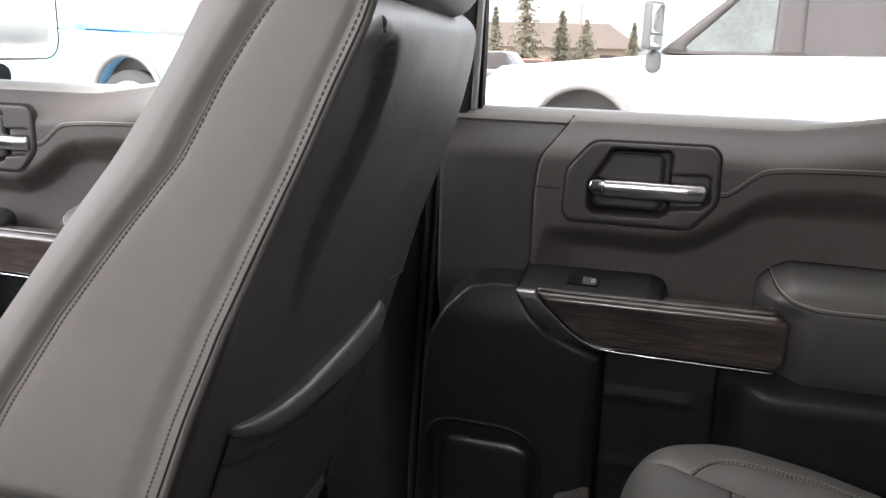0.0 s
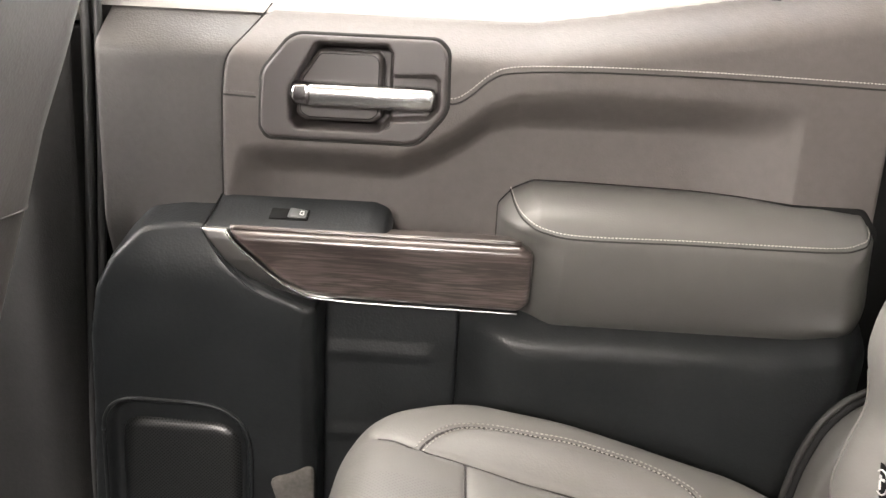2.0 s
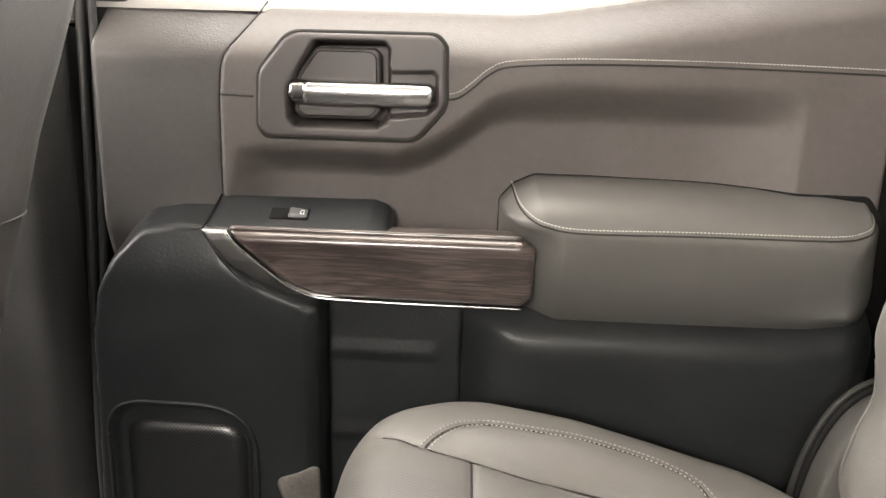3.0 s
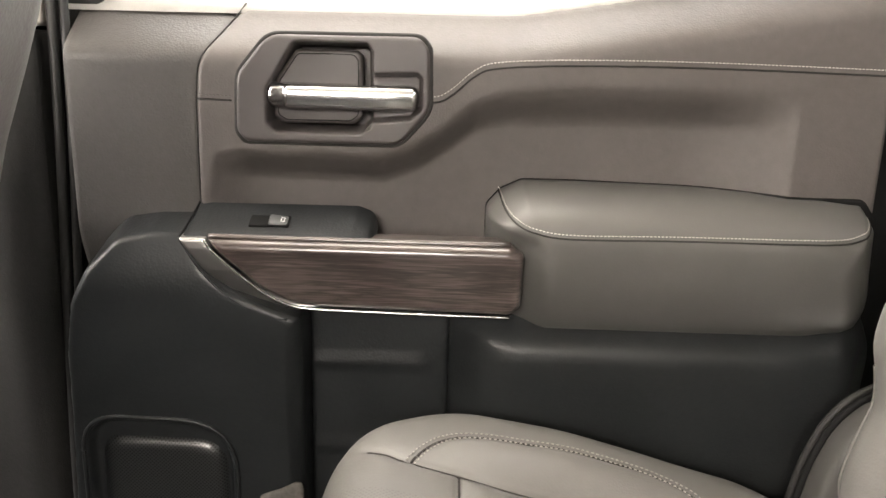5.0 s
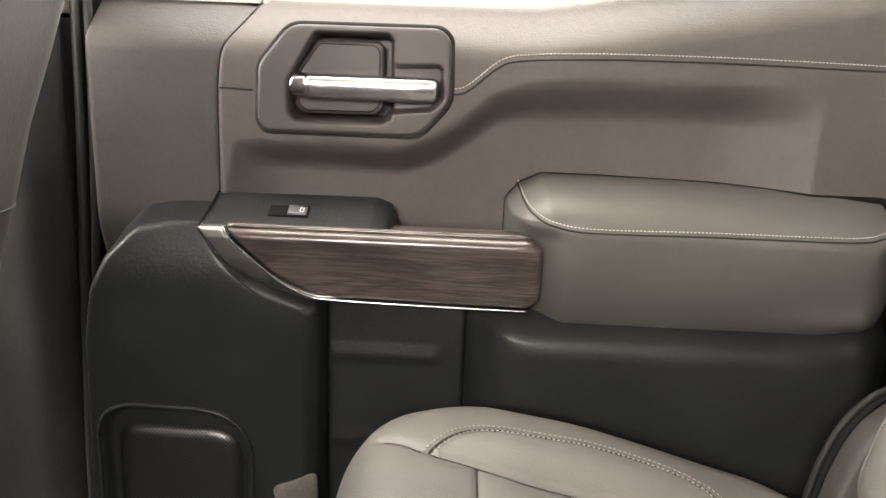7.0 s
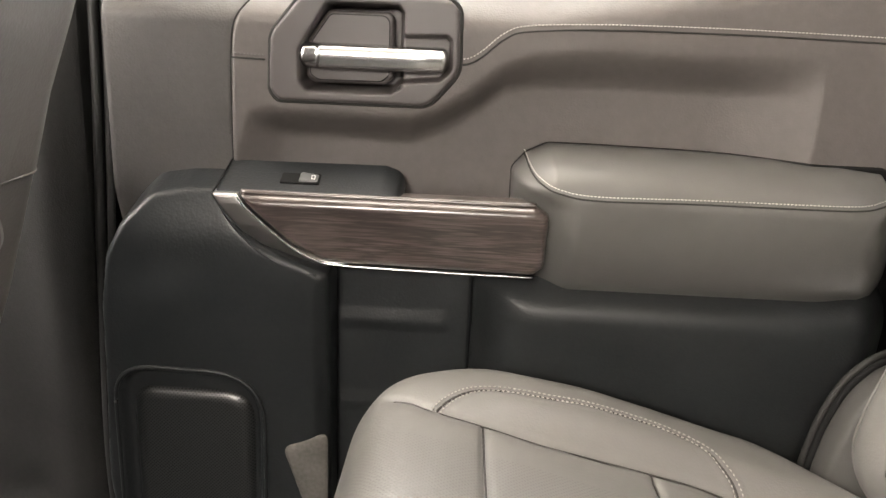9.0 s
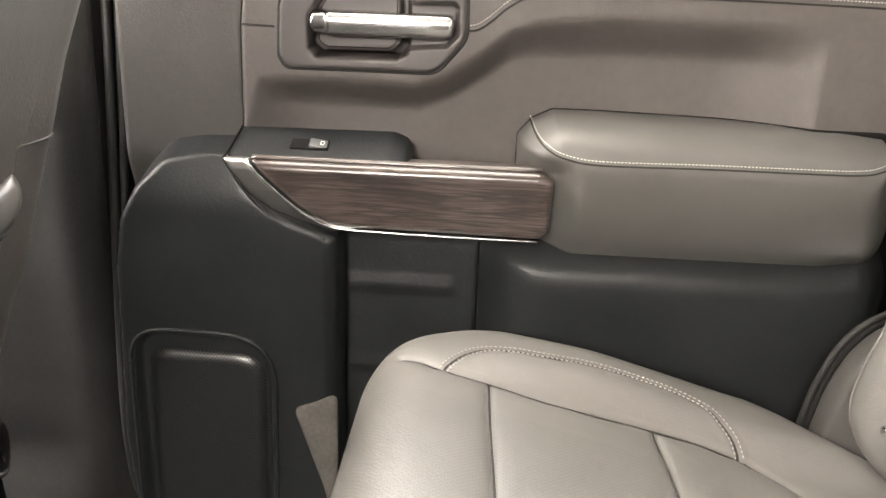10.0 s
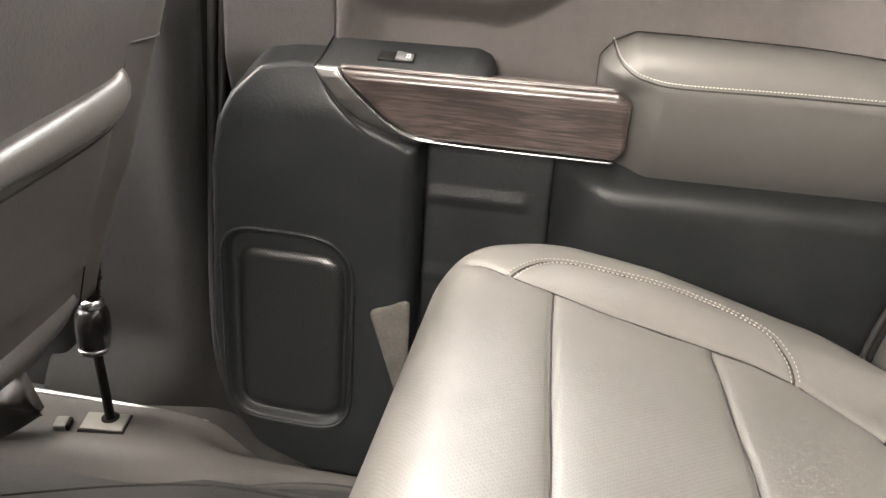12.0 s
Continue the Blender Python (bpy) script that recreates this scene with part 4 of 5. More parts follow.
# child-seat anchor tag and belt guide on the bolster
ty, tz = -0.218, 0.694
face = Matrix.Translation((back_x(ty, tz) - 0.0010, ty, tz)) @ pose(0, 0, 0, 0, -88, 0)
tag = part("anchor_tag", rbox(0.026, 0.022, 0.0016, 0.0006, face), M_BLACK, rear_seat, "small black anchor tag")
tube("ring", [face @ Vector((0.0095 * math.cos(q), 0.0095 * math.sin(q), 0.0012)) for q in np.linspace(0, 2 * math.pi, 29)], 0.0007, M_TAGPRINT, tag, "white printed ring")
bm = bmesh.new()
for (u, v, p, q, w) in ((-0.003, 0.0015, 0.0075, 0.002, 20), (0.0025, -0.001, 0.002, 0.006, 20), (0.003, 0.003, 0.0028, 0.0028, 0)):
    bmesh.ops.create_cube(bm, size=1, matrix=face @ pose(u, v, 0.0012, 0, 0, w) @ Matrix.Diagonal((p, q, 0.0008, 1)))
part("symbol", bm, M_TAGPRINT, tag, "white printed symbol", smooth=False)
for gy, gz in ((-0.222, 0.662),):
    gx = back_x(gy, gz)
    tube("belt_guide", [(gx - 0.003 - 0.004 * math.sin(q), gy + 0.011 * math.cos(q), gz - 0.006 + 0.010 * math.sin(q)) for q in np.linspace(0, math.pi, 15)], 0.0022, M_CHROME, rear_seat, "bright chrome guide loop")

# ---- front seat ----
front_seat = thing("front_seat", (-0.4, -0.38, FLOOR_Z), "grey leather front seat seen from behind with a map pocket", "car seat")
RZ = [0.60, 0.70, 0.75, 0.857, 0.92, 0.98, 1.03, 1.08, 1.11, 1.16]
RX = [-0.235, -0.211, -0.193, -0.1605, -0.142, -0.119, -0.102, -0.0905, -0.086, -0.088]
LX = [-0.232, -0.205, -0.190, -0.150, -0.123, -0.094, -0.069, -0.045, -0.030, -0.012]
FX = [-0.47, -0.42, -0.39, -0.335, -0.283, -0.233, -0.189, -0.152, -0.133, -0.105]
MX = [-0.45, -0.40, -0.36, -0.289, -0.242, -0.191, -0.146, -0.115, -0.093, -0.05]
YR, YL = -0.120, -0.585


def rear_x(z, y=-0.2):
    a, b = float(np.interp(z, RZ, RX)), float(np.interp(z, RZ, LX))
    t = min(1, max(0, (y - YR) / (YL - YR)))
    return a + (b - a) * t * t


def front_x(z):
    return float(np.interp(z, RZ, FX))


def hollow_x(z, y):
    """The inboard part of the rear face lies lower, up to a curved crease."""
    crease = float(np.interp(z, [0.88, 0.93, 0.974, 1.004, 1.042, 1.08, 1.10, 1.111, 1.121], [-0.458, -0.465, -0.4695, -0.4664, -0.4636, -0.474, -0.498, -0.548, -0.590]))
    return 0.011 * float(sstep(0.86, 1.0, z)) * float(sstep(1.118, 1.085, z)) * float(sstep(crease + 0.002, crease - 0.014, y)) * float(sstep(-0.586, -0.560, y))


def seat_section(z, inset=0.0):
    xf = front_x(z) + inset
    yr, yl = YR - inset - 0.024 * float(sstep(0.74, 0.61, z)), YL + inset
    xl, xr = rear_x(z, yl) - inset, rear_x(z, yr) - inset
    c = fillet([(xl, yl), (xr, yr), (xf, yr), (xf, yl)], [0.010, 0.045, 0.045, 0.045], n=8)
    c = resample(np.vstack([c, c[:1]]), 0.006)
    k = np.linspace(0, len(c) - 1, 201)[:-1]
    c = np.stack([np.interp(k, np.arange(len(c)), c[:, i]) for i in (0, 1)], 1)
    out = []
    for x, y in c:
        xr = rear_x(z, y) - inset
        near_rear = math.exp(-((x - xr) / 0.03) ** 2)
        rise = 0.014 * float(sstep(1.04, 1.12, z)) * min(1, max(0, (y - YL) / (YR - YL)))
        out.append((x - hollow_x(z, y) * near_rear, y, z + rise))
    return out


rows = [seat_section(z) for z in np.linspace(0.60, 1.10, 70)]
for a in np.linspace(0.15, 1.5, 9):
    rows.append(seat_section(1.10 + 0.032 * math.sin(a), 0.034 * (1 - math.cos(a))))
shell = loft("backrest", rows, M_SEATBACK, front_seat, "charcoal leather seat back", wrap=True, cap=True)


def side_point(z, u):
    """On the inner flank: u runs from the rear edge (0) over the seam (0.6) to the front edge (1)."""
    lift = 0.04 * u * float(sstep(1.0, 1.13, z))
    a, m, b = rear_x(z, YL), float(np.interp(z + lift, RZ, MX)), front_x(z + lift)
    x = a + (m - a) * u / 0.6 if u < 0.6 else m + (b - m) * (u - 0.6) / 0.4
    y = YL - 0.004 - 0.010 * math.sin(math.pi * min(1, u / 0.6) * 0.5) + 0.0025 * math.exp(-((u - 0.6) / 0.03) ** 2) + 0.0035 * math.exp(-((u - 0.085) / 0.025) ** 2)
    return (x, y - 0.006 * float(sstep(0.62, 0.72, u)) + 0.05 * max(0, u - 0.8) ** 1.3, z + lift)


# pale inner flank with a stitched front border and a stitched rear edge
side = loft("side_panel", [[side_point(z, u) for u in np.linspace(0, 1, 41)] for z in np.linspace(0.60, 1.130, 60)], M_SIDE, front_seat, "grey leather side panel")
zs = np.linspace(0.61, 1.126, 80)
tube("side_seam", [np.array(side_point(z, 0.6)) for z in zs], 0.0008, M_DULL, side)
stitches("edge_stitching", [np.array(side_point(z, 0.055)) - np.array([0, 0.0004, 0]) for z in zs], M_DULL, side, pitch=0.0040, length=0.0031, r=0.0008)
stitches("side_stitching", [np.array(side_point(z, 0.575)) - np.array([0, 0.0004, 0]) for z in zs], M_DULL, side, pitch=0.0040, length=0.0031, r=0.0008)
tube("edge_groove", [np.array(side_point(z, 0.024)) - np.array([0, 0.0002, 0]) for z in zs], 0.0008, M_SEAM, side)
tube("edge_piping", [(rear_x(z, YL) - 0.001, YL - 0.003, z) for z in zs], 0.0024, M_SEATBACK, side, "charcoal piping")
ridge = catmull([(1.113, -0.545), (1.10, -0.496), (1.08, -0.471), (1.042, -0.460), (1.004, -0.463), (0.974, -0.466), (0.93, -0.460)], n=6)
tube("back_ridge", [(rear_x(z, y) - 0.0004, y, z + 0.014 * float(sstep(1.04, 1.12, z)) * (y - YL) / (YR - YL)) for z, y in ridge], [0.0038 * (1 - 0.9 * (i / len(ridge)) ** 1.5) for i in range(len(ridge))], M_SEATBACK, shell, "soft raised ridge", n=10)
tube("back_piping", [(rear_x(z, YR) - 0.012, YR - 0.0125, z + 0.014 * float(sstep(1.04, 1.12, z))) for z in np.linspace(0.86, 1.10, 40)], 0.0026, M_HEM, shell, "grey piping", n=10)
# map pocket with a rolled hem
PY0, PY1 = -0.515, -0.205
HEM_Y = [-0.515, -0.49, -0.45, -0.40, -0.36, -0.30, -0.26, -0.22, -0.205]
HEM_Z = [0.816, 0.806, 0.797, 0.795, 0.799, 0.804, 0.807, 0.812, 0.815]
HEM_T = [0.004, 0.007, 0.010, 0.012, 0.014, 0.016, 0.017, 0.0175, 0.0165]
rows = []
for v in np.linspace(0, 1, 24):
    row = []
    for u in np.linspace(0, 1, 34):
        y = PY0 + (PY1 - PY0) * u
        top = float(np.interp(y, HEM_Y, HEM_Z))
        z = 0.645 + (top - 0.645) * v
        bul = 0.003 + 0.012 * math.sin(math.pi * u) ** 0.6 * (0.25 + 0.75 * v)
        row.append((rear_x(z, y) + bul, y, z))
    rows.append(row)
pocket = loft("map_pocket", rows, M_SEATBACK, front_seat, "charcoal map pocket with a rolled hem")
hem_rows = []
for k, y in enumerate(np.linspace(PY0, PY1, 44)):
    u = k / 43
    z = float(np.mean([np.interp(y + d, HEM_Y, HEM_Z) for d in (-0.012, -0.004, 0.004, 0.012)])) + 0.006 * float(sstep(0.94, 1.0, u))
    tall = float(np.interp(y, HEM_Y, HEM_T))
    deep = 0.5 * tall + 0.001
    x = rear_x(z, y) + 0.003 + 0.010 * math.sin(math.pi * u) ** 0.6
    hem_rows.append([(x - 0.010, y, z + tall)] + [(x + deep * math.cos(a), y, z + tall * math.sin(a)) for a in np.linspace(1.5, -1.5, 15)] + [(x - 0.010, y, z - tall)])
loft("hem", hem_rows, M_HEM, pocket, "light rolled hem", cap=True)
low_seam = [(x + 0.0006, y, z) for x, y, z in rows[19]]
tube("hem_seam", low_seam, 0.0010, M_SEAM, pocket)
rows = []
for z in np.linspace(0.856, 1.095, 50):
    xr = rear_x(z, YR)
    rows.append([(rear_x(z, -0.203) + 0.001, -0.203, z)] + [(xr - 0.045 + 0.0485 * math.cos(a), YR - 0.045 + 0.0485 * math.sin(a), z) for a in np.linspace(0.05, 1.5, 14)])
tube("top_crease", [(rear_x(1.10, y) - 0.004, y, 1.114 + 0.014 * (y - YL) / (YR - YL) - 0.003 * math.sin((y + 0.45) * 14)) for y in np.linspace(-0.455, -0.22, 30)], 0.0013, M_SEAM, shell)
strip = loft("corner_strip", rows, M_SEATBACK, front_seat, "charcoal leather corner strip")
tube("strip_hem", [np.array(p) + np.array([0, 0, 0.0005]) for p in rows[0]], 0.0010, M_SEATBACK, strip)
# outboard side seam, skirt, head restraint, base
tube("outer_seam", [(rear_x(z, -0.203) + 0.0005, -0.203, z) for z in np.linspace(0.60, 1.10, 40)], 0.0010, M_BLACK, shell)
rows = []
for v in np.linspace(0, 1, 10):
    row = []
    for u in np.linspace(0, 1, 24):
        y = -0.585 + 0.368 * u
        top, low = 0.5804 + 0.0435 * u, float(np.interp(u, [0, 0.69, 0.84, 0.95, 1], [0.560, 0.578, 0.577, 0.587, 0.602]))
        z = top + (low - top) * v
        row.append((-0.236 + 0.010 * math.sin(math.pi * v), y, z))
    rows.append(row)
loft("lower_flap", rows, M_COLUMN, front_seat, "grey leather flap below the pocket")
part("seat_base", rbox(0.50, 0.42, 0.15, 0.03, Matrix.Translation((-0.62, -0.38, 0.53))), M_SEATBACK, front_seat, "charcoal front cushion")
part("seat_rail", rbox(0.42, 0.05, 0.10, 0.01, Matrix.Translation((-0.66, -0.22, 0.375))), M_LOWER, front_seat)
part("seat_rail", rbox(0.55, 0.05, 0.10, 0.01, Matrix.Translation((-0.55, -0.54, 0.375))), M_LOWER, front_seat)
rows = []
fold_top = catmull([(-0.56, -0.14, 0.44), (-0.50, -0.12, 0.432), (-0.43, -0.110, 0.425), (-0.385, -0.106, 0.441), (-0.366, -0.101, 0.447), (-0.352, -0.100, 0.415), (-0.346, -0.100, 0.394)], n=8)
fold_low = catmull([(-0.58, -0.15, 0.33), (-0.52, -0.135, 0.329), (-0.46, -0.128, 0.330), (-0.43, -0.122, 0.332), (-0.395, -0.114, 0.352), (-0.368, -0.106, 0.370), (-0.351, -0.102, 0.382)], n=8)
for v in np.linspace(0, 1, 18):
    row = []
    for i, (p, q) in enumerate(zip(fold_top, fold_low)):
        c = p + (q - p) * v
        f = 0.010 * math.sin(7 * v + i * 0.16) + 0.006 * math.sin(13 * v - i * 0.33)
        row.append(c + np.array([0.3 * f, -f * math.sin(math.pi * min(1, v * 1.1 + 0.05)), 0.2 * f * (1 - v)]))
    rows.append(row)
loft("side_skirt", [[p - np.array([0.022, 0, 0]) for p in row] for row in rows], M_COLUMN, front_seat, "dark crumpled skirt beside the rail")
head = part("head_restraint", rbox(0.11, 0.27, 0.19, 0.032, Matrix.Translation((-0.102, -0.352, 1.228)) @ pose(0, 0, 0, 0, 8, 0), 5), M_SEATBACK, front_seat, "charcoal leather head restraint")
for y in (-0.285, -0.42):
    part("post", cyl(0.006, 0.006, 0.10, pose(-0.11, y, 1.16), 12), M_CHROME, head, "steel post")

# ---- centre console between the front seats ----
console = thing("center_console", (-0.62, -0.80, FLOOR_Z), "dark centre console with a padded grey leather lid", "console")
lid = part("lid", rbox(0.62, 0.32, 0.055, 0.024, Matrix.Translation((-0.535, -0.80, 0.790)) @ pose(0, 0, 0, 0, -1.0, 0), 5), M_SEAT, console, "padded grey leather lid")
part("body", rbox(0.60, 0.29, 0.445, 0.02, Matrix.Translation((-0.535, -0.80, FLOOR_Z + 0.2225))), M_LOWER, console, "black plastic body")
part("rear_panel", rbox(0.012, 0.22, 0.24, 0.005, Matrix.Translation((-0.232, -0.80, FLOOR_Z + 0.24))), M_COLUMN, console, "dark grey rear panel")
tube("lid_gap", [(-0.825, -0.654, 0.766), (-0.235, -0.654, 0.766), (-0.229, -0.66, 0.766), (-0.229, -0.94, 0.766)], 0.003, M_BLACK, lid)

# ---- floor mat ----
mat_ob = thing("floor_mat", (-0.1, -0.4, FLOOR_Z), "dark rubber floor mat with moulded ridges", "floor mat")
part("mat", rbox(0.78, 0.62, 0.010, 0.004, Matrix.Translation((-0.06, -0.415, FLOOR_Z + 0.005))), M_MAT, mat_ob)
for k in range(5):
    o = 0.030 * k
    line = catmull([(-0.40 + o, -0.20 - o * 0.6, FLOOR_Z + 0.0102), (-0.26 + o, -0.145 - o * 0.7, FLOOR_Z + 0.0102), (-0.15 + o * 0.6, -0.118 - o, FLOOR_Z + 0.0102), (-0.02, -0.116 - o, FLOOR_Z + 0.0102), (0.25, -0.118 - o, FLOOR_Z + 0.0102)], n=8)
    tube("ridge", line, 0.0016, M_SEAM, mat_ob, "dark moulded line")

# ---- outside ----
GROUND = -0.22
gr = part("ground", rbox(9000, 9000, 0.1, 0, Matrix.Translation((0, 60, GROUND - 0.05))), M_ASPHALT, None, smooth=False)
tagged(gr, "pale concrete ground of a car park", "ground", kind="structure")


def wheel(parent, x, y, r, wdt, rim):
    t = part("wheel", cyl(r, r, wdt, pose(x, y, GROUND + r, 90, 0, 0), 32, 0.03), M_TYRE, parent, "black tyre")
    part("rim", cyl(r * 0.74, r * 0.74, wdt + 0.02, pose(x, y, GROUND + r, 90, 0, 0), 24, 0.01), rim, t, "light alloy rim")
    for k in range(6):
        a = k * math.pi / 3
        part("spoke_gap", cyl(r * 0.10, r * 0.10, wdt + 0.026, pose(x + r * 0.38 * math.cos(a), y, GROUND + r + r * 0.38 * math.sin(a), 90, 0, 0), 10), M_TYRE, t)
    return t


def pickup(name, x_arch, y_side, paint, label, rise=0.0, rim=None, flip=False):
    """A crew-cab pickup that faces towards -x; x_arch is its front wheel, y_side its near flank."""
    car = thing(name, (x_arch + 1.6, y_side + 0.95, GROUND), label, "pickup truck")
    g = GROUND + rise
    rim = rim or M_SATIN
    lower = fillet([(x_arch - 0.95, g + 0.45), (x_arch - 1.0, g + 1.05), (x_arch - 0.80, g + 1.22), (x_arch + 0.62, g + 1.36), (x_arch + 3.9, g + 1.42), (x_arch + 3.95, g + 0.5), (x_arch + 0.55, g + 0.42)], [0.1, 0.1, 0.12, 0.05, 0.05, 0.05, 0.02])
    arch = np.array([(x_arch + 0.52 * math.cos(a), g + 0.50 + 0.56 * math.sin(a)) for a in np.linspace(0, math.pi, 20)] + [(x_arch - 0.52, g + 0.2), (x_arch + 0.52, g + 0.2)])
    relief("body", lower, y_side, paint, car, w=0.06, drop=0.05, back=1.85, step=0.03, holes=[arch])
    relief("arch_lining", np.array([(x_arch + 0.57 * math.cos(a), g + 0.50 + 0.61 * math.sin(a)) for a in np.linspace(0, 2 * math.pi, 30)][:-1]), y_side + 0.25, M_TRIMGREY, car, "grey wheel well", w=0.03, drop=0.03, back=0.1, step=0.03)
    tube("arch_flare", [(x_arch + 0.53 * math.cos(a), y_side - 0.02, g + 0.50 + 0.57 * math.sin(a)) for a in np.linspace(-0.2, math.pi + 0.2, 30)], 0.045, M_FLARE, car, "grey plastic wheel arch lip", n=10)
    wheel(car, x_arch, y_side + 0.16, 0.43 + 0.5 * rise, 0.28, rim)
    wheel(car, x_arch + 3.0, y_side + 0.16, 0.43 + 0.5 * rise, 0.28, rim)
    # cab: roof and pillars round real side windows
    z0, z1 = g + 1.40, g + 2.02
    cab = fillet([(x_arch + 0.66, z0 - 0.02), (x_arch + 1.36, z1 - 0.03), (x_arch + 3.0, z1), (x_arch + 3.2, z0 - 0.02)], [0.02, 0.15, 0.1, 0.02])
    win_f = fillet([(x_arch + 0.86, z0 + 0.01), (x_arch + 1.40, z1 - 0.08), (x_arch + 1.66, z1 - 0.08), (x_arch + 1.64, z0 + 0.01)], 0.03)
    win_r = fillet([(x_arch + 1.90, z0 + 0.01), (x_arch + 1.90, z1 - 0.08), (x_arch + 2.85, z1 - 0.08), (x_arch + 2.95, z0 + 0.01)], 0.03)
    relief("cab", cab, lambda X, Z: y_side + 0.05 + 0.22 * np.maximum(0, Z - z0), M_CABPAINT if paint is M_WHITE else paint, car, w=0.03, drop=0.02, back=1.6, step=0.025, holes=[win_f, win_r])
    for nm, o, m in (("front_window", win_f, M_SKYGLASS if flip else M_CLEARISH), ("rear_window", win_r, M_SKYGLASS if flip else M_TINT)):
        relief(nm, np.mean(o, 0) + (o - np.mean(o, 0)) * 1.03, lambda X, Z: y_side + 0.075 + 0.22 * np.maximum(0, Z - z0), m, car, "side window", w=0.004, drop=0.002, back=0.01, step=0.03)
    # towing mirror
    mx = x_arch + 0.68
    if flip:
        part("mirror", rbox(0.14, 0.26, 0.15, 0.05, Matrix.Translation((mx - 0.02, y_side - 0.14, z0 + 0.02))), paint, car, "blue door mirror")
    else:
        turn = Matrix.Translation((mx - 0.07, y_side - 0.22, z0 + 0.21)) @ pose(0, 0, 0, 0, 0, -32)
        mir = part("mirror", rbox(0.10, 0.22, 0.42, 0.035, turn), M_DARKTRIM, car, "dark towing mirror")
        part("mirror_foot", rbox(0.14, 0.20, 0.20, 0.06, Matrix.Translation((mx - 0.05, y_side - 0.12, z0 - 0.10))), M_DARKTRIM, mir)
        part("mirror_glass", rbox(0.005, 0.17, 0.24, 0.002, turn @ Matrix.Translation((0.05, 0, 0.06))), M_MIRROR, mir)
        part("mirror_glass", rbox(0.005, 0.17, 0.09, 0.002, turn @ Matrix.Translation((0.05, 0, -0.13))), M_MIRROR, mir)
    for i in range(2):
        part("door_handle", rbox(0.22, 0.03, 0.035, 0.012, Matrix.Translation((x_arch + 1.50 + 0.95 * i, y_side - 0.02, z0 - 0.16))), paint, car)
    part("steering_wheel", cyl(0.2, 0.2, 0.02, pose(x_arch + 1.05, y_side + 0.45, z0 + 0.02, 0, 60, 0), 20), M_TYRE, car)
    if flip:
        swap = Matrix.Translation((2 * x_arch, 0, 0)) @ Matrix.Diagonal((-1, 1, 1, 1))
        for ob in car.children_recursive:
            ob.data.transform(swap)
            ob.data.flip_normals()
    return car


M_FLARE = material("grey_arch_plastic", (0.11, 0.10, 0.098), 0.6, vary=0.12, spread=8)
M_TRIMGREY = material("grey_plastic_trim", (0.045, 0.040, 0.037), 0.6, vary=0.15, spread=8)
M_DARKTRIM = material("dark_plastic_trim", (0.05, 0.05, 0.05), 0.6, vary=0.15, spread=8)
M_CABPAINT = material("dark_glasshouse_trim", (0.035, 0.030, 0.029), 0.5, vary=0.05, specular=0.15)
pickup("white_pickup", -0.90, 7.0, M_WHITE, "white crew-cab pickup with dark towing mirrors, parked", 0.06)
pickup("blue_pickup", -7.14, 8.6, M_BLUE, "bright blue pickup with pale alloy wheels, parked", 0.20, M_WHITE, True)


def small_car(name, x, y, paint, label, length=4.4, h=1.65):
    car = thing(name, (x, y, GROUND), label, "car")
    g = GROUND
    side = fillet([(x - length / 2, g + 0.4), (x - length / 2, g + 0.95), (x - length * 0.28, g + 1.0), (x - length * 0.15, g + h), (x + length * 0.36, g + h), (x + length / 2, g + 1.0), (x + length / 2, g + 0.4)], 0.15)
    win = fillet([(x - length * 0.20, g + 1.02), (x - length * 0.12, g + h - 0.1), (x + length * 0.33, g + h - 0.1), (x + length * 0.40, g + 1.02)], 0.06)
    relief("body", side, y, paint, car, w=0.1, drop=0.08, back=1.7, step=0.08, holes=[win])
    relief("window", win, y + 0.03, M_TINT, car, "dark glass", w=0.02, drop=0.01, back=0.02, step=0.08)
    for k in (-0.3, 0.3):
        wheel(car, x + k * length, y + 0.08, 0.34, 0.2, M_SATIN)
    part("tail_lamp", rbox(0.08, 0.5, 0.3, 0.03, Matrix.Translation((x + length / 2, y + 0.3, g + 0.95))), M_RED, car, "red tail lamp")
    part("tail_lamp", rbox(0.08, 0.5, 0.3, 0.03, Matrix.Translation((x + length / 2, y + 1.4, g + 0.95))), M_RED, car, "red tail lamp")
    return car


small_car("dark_suv", -9.8, 36.0, M_DKCAR, "dark grey estate car parked far off", 4.8, 1.8)
small_car("white_car", -12.6, 44.0, M_WHITE, "white car parked far off", 4.4, 1.55)
small_car("red_car", -11.8, 58.0, M_RED, "small dull red car parked far off", 4.2, 1.6)
small_car("silver_car", -17.5, 50.0, M_STEEL, "silver car parked far off", 4.4, 1.55)



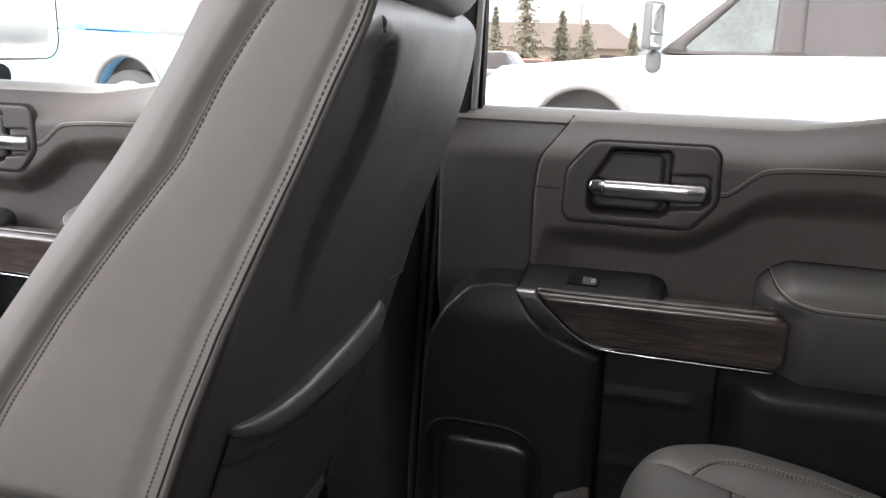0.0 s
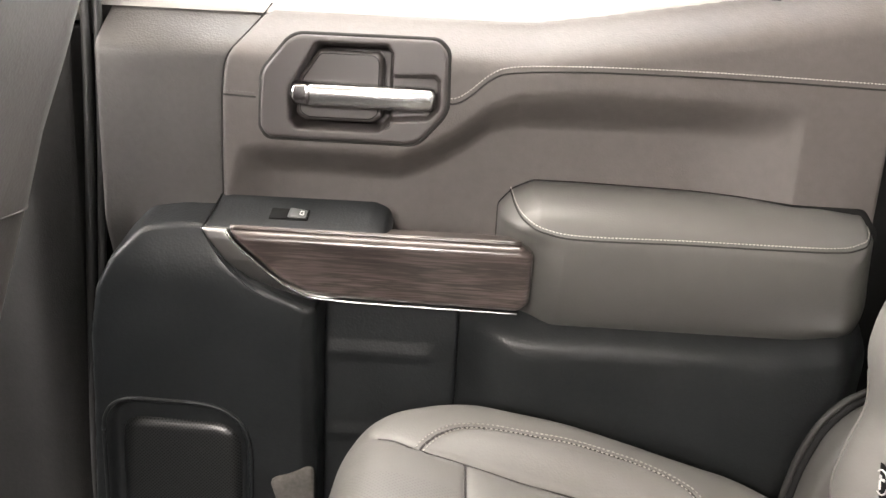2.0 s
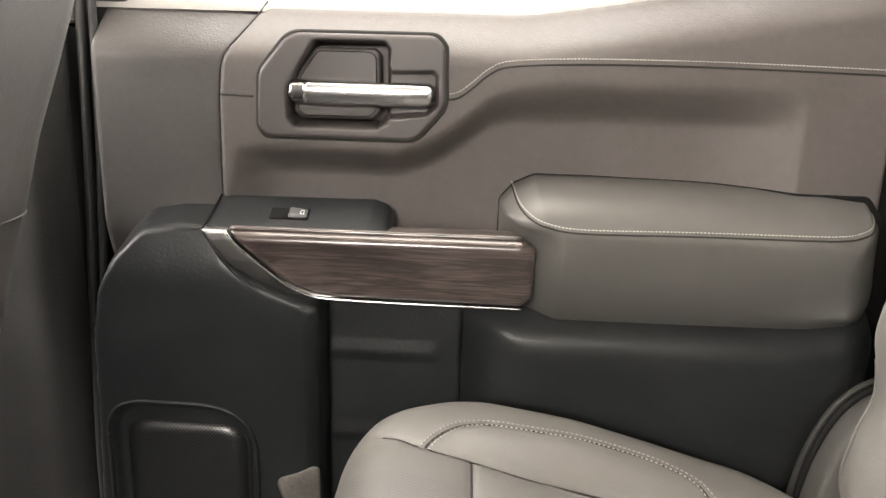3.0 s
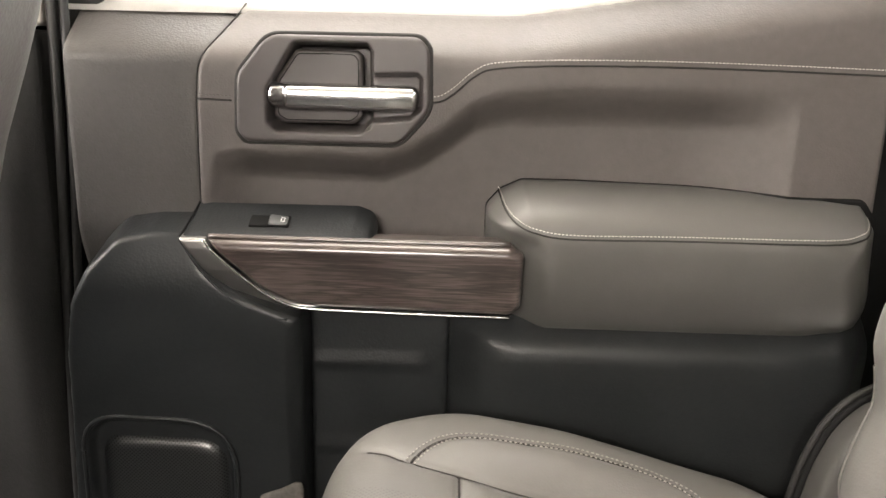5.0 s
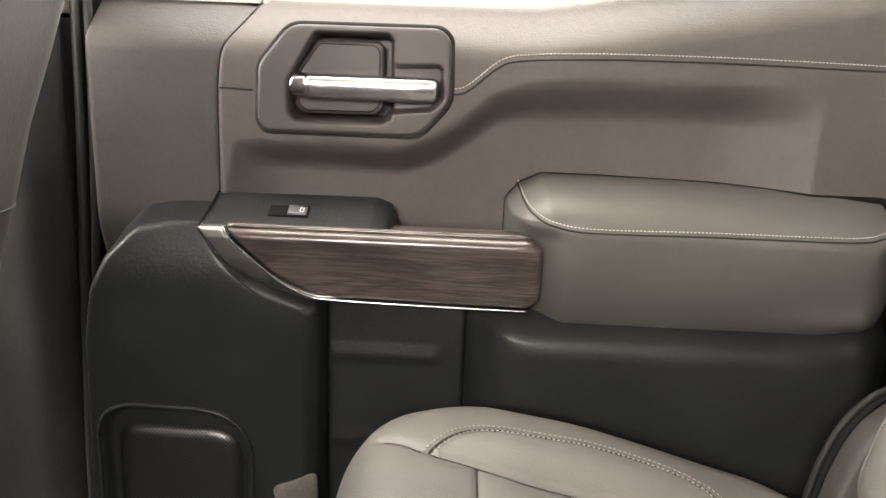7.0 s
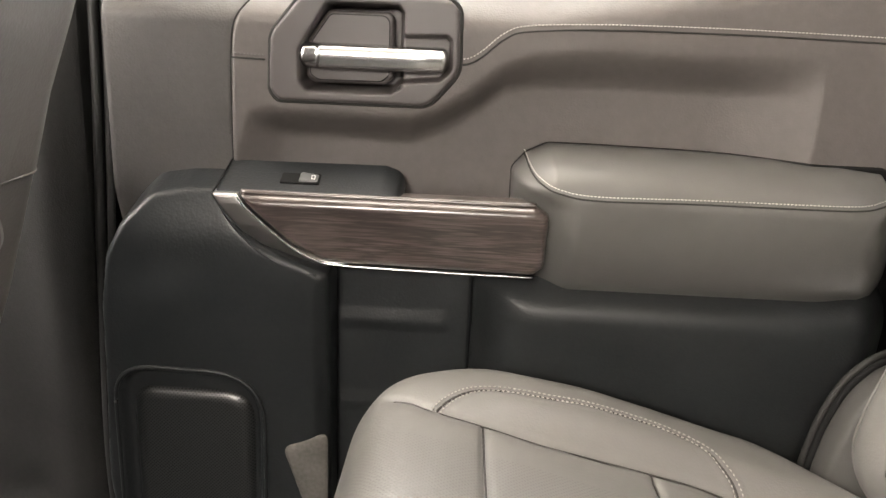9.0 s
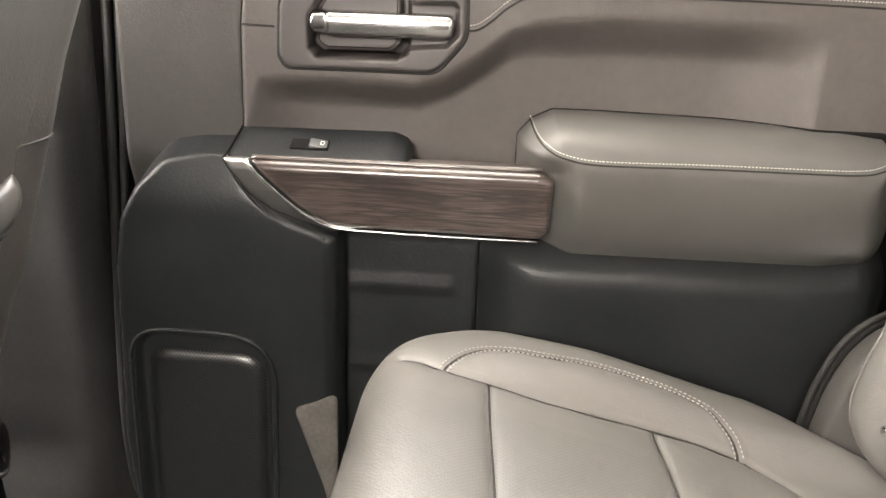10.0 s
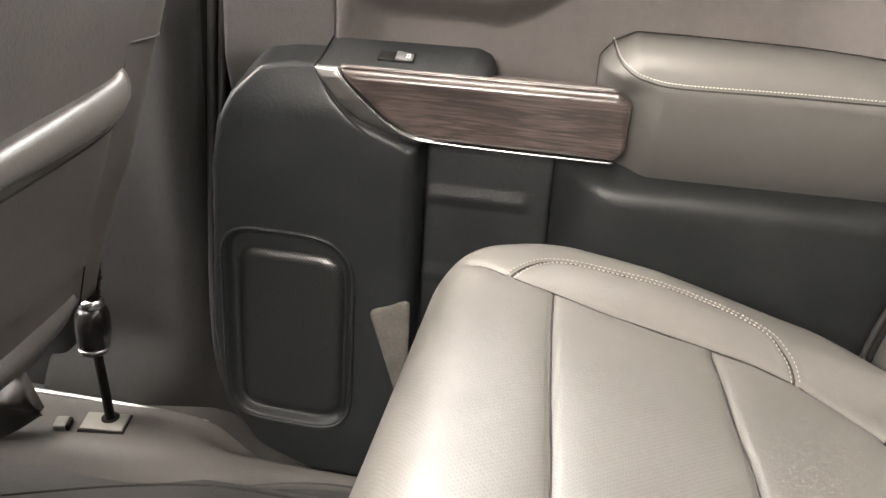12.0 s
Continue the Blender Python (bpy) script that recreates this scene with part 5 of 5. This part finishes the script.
def car_from_behind(name, x, y, paint, label):
    """A hatchback that shows its tail."""
    car = thing(name, (x, y, GROUND), label, "car")
    g = GROUND
    tail = fillet([(x - 0.86, g + 0.35), (x - 0.86, g + 0.95), (x - 0.66, g + 1.48), (x + 0.66, g + 1.48), (x + 0.86, g + 0.95), (x + 0.86, g + 0.35)], 0.12)
    glass = fillet([(x - 0.66, g + 0.98), (x - 0.54, g + 1.38), (x + 0.54, g + 1.38), (x + 0.66, g + 0.98)], 0.06)
    relief("body", tail, y, paint, car, w=0.1, drop=0.1, back=3.6, step=0.06, holes=[glass])
    relief("rear_window", glass, y + 0.03, M_TINT, car, "dark rear glass", w=0.02, drop=0.01, back=0.02, step=0.06)
    for k in (-0.74, 0.74):
        part("tail_lamp", rbox(0.16, 0.08, 0.28, 0.03, Matrix.Translation((x + k, y + 0.02, g + 0.92))), M_RED, car, "red tail lamp")
        part("wheel", cyl(0.32, 0.32, 0.2, pose(x + k, y + 0.6, g + 0.32, 0, 90, 0), 24, 0.02), M_TYRE, car, "black tyre")
    part("bumper", rbox(1.66, 0.12, 0.22, 0.05, Matrix.Translation((x, y - 0.02, g + 0.48))), M_DARKTRIM, car, "dark bumper")
    return car


car_from_behind("blue_hatchback", -14.05, 74.0, M_BLUE, "blue hatchback with red tail lamps far off")
house = thing("bungalow", (-14, 84, GROUND), "low tan bungalow with a brown shingle roof", "house")
part("wall", rbox(17, 8, 3.0, 0.02, Matrix.Translation((-15, 86, GROUND + 1.5))), M_WALL, house, "tan wall", smooth=False)
bm = bmesh.new()
a = [bm.verts.new(v) for v in ((-24.5, 81.2, GROUND + 2.9), (-5.5, 81.2, GROUND + 2.9), (-5.5, 90.8, GROUND + 2.9), (-24.5, 90.8, GROUND + 2.9), (-21.5, 86, GROUND + 5.4), (-9.0, 86, GROUND + 5.4))]
for f in ((0, 1, 5, 4), (1, 2, 5), (2, 3, 4, 5), (3, 0, 4), (3, 2, 1, 0)):
    bm.faces.new([a[i] for i in f])
part("roof", bm, M_ROOF, house, "brown hipped roof", smooth=False)
for wx in (-20, -16.5, -12, -8.5):
    wn_ob = part("window", rbox(1.4, 0.06, 1.2, 0.02, Matrix.Translation((wx, 81.98, GROUND + 1.7))), M_TINT, house, smooth=False)


def conifer(x, y, h, spread, seed):
    rnd = random.Random(seed)
    tree = thing("conifer", (x, y, GROUND), "tall dark green spruce with drooping ragged branches", "tree", "trees behind the car park")
    part("trunk", cyl(0.22 * h / 9, 0.03, h, Matrix.Translation((x, y, GROUND + h / 2)), 10), M_BARK, tree)
    verts, faces = [], []
    z = 0.12 * h
    while z < h * 0.985:
        f = 1 - z / h
        reach = spread * (f ** 0.8) * rnd.uniform(0.75, 1.15)
        n = 5 + int(9 * f)
        for k in range(n):
            a = rnd.uniform(0, 2 * math.pi)
            L = reach * rnd.uniform(0.55, 1.1)
            for j in range(7):
                t = (j + rnd.random()) / 7
                c = np.array([x + L * t * math.cos(a), y + L * t * math.sin(a), GROUND + z - 0.28 * L * t + rnd.uniform(-0.08, 0.08)])
                s = 0.10 + 0.30 * (1 - t) * (0.4 + f)
                for _ in range(2):
                    u = np.array([rnd.gauss(0, 1), rnd.gauss(0, 1), rnd.gauss(-0.3, 0.6)])
                    u /= np.linalg.norm(u)
                    w = np.cross(u, [rnd.gauss(0, 1), rnd.gauss(0, 1), rnd.gauss(0, 1)])
                    w /= np.linalg.norm(w) + 1e-9
                    b = len(verts)
                    verts += [c - w * s * 0.3, c + w * s * 0.3, c + u * s * 1.5]
                    faces.append((b, b + 1, b + 2))
        z += h * 0.035 * rnd.uniform(0.7, 1.3)
    link_mesh("crown", verts, faces, M_NEEDLE, tree, smooth=False)
    return tree


conifer(-12.6, 62, 8.6, 3.4, 1)
conifer(-10.5, 66, 5.6, 2.0, 2)
conifer(-9.1, 70, 5.0, 2.5, 3)
conifer(-16.8, 70, 6.0, 1.6, 4)
conifer(-5.9, 78, 5.2, 1.4, 5)
tagged(part("utility_pole", cyl(0.13, 0.10, 6.5, Matrix.Translation((-9.9, 72, GROUND + 3.25)), 12), M_BARK, None), "weathered wooden utility pole behind the car park", "pole")

# own wing mirror, mounted on the front door
mirror = part("mirror_foot", rbox(0.09, 0.16, 0.055, 0.02, Matrix.Translation((-1.135, 0.20, 1.035)), 4), M_BLACK, front_door, "black wing mirror foot")
part("housing", rbox(0.13, 0.28, 0.21, 0.05, Matrix.Translation((-1.20, 0.31, 1.165)), 6), M_WHITE, mirror, "white wing mirror housing")
part("mirror_glass", rbox(0.004, 0.22, 0.15, 0.0, Matrix.Translation((-1.1345, 0.31, 1.165))), M_MIRROR, mirror, smooth=False)
rim = fillet([(0.172, 1.066), (0.447, 1.072), (0.444, 1.262), (0.180, 1.262)], 0.045)
tube("mirror_rim", [(-1.133, y, z) for y, z in resample(np.vstack([rim, rim[:1]]), 0.01)], 0.002, M_TRIMGREY, mirror, "dark rim round the mirror glass")
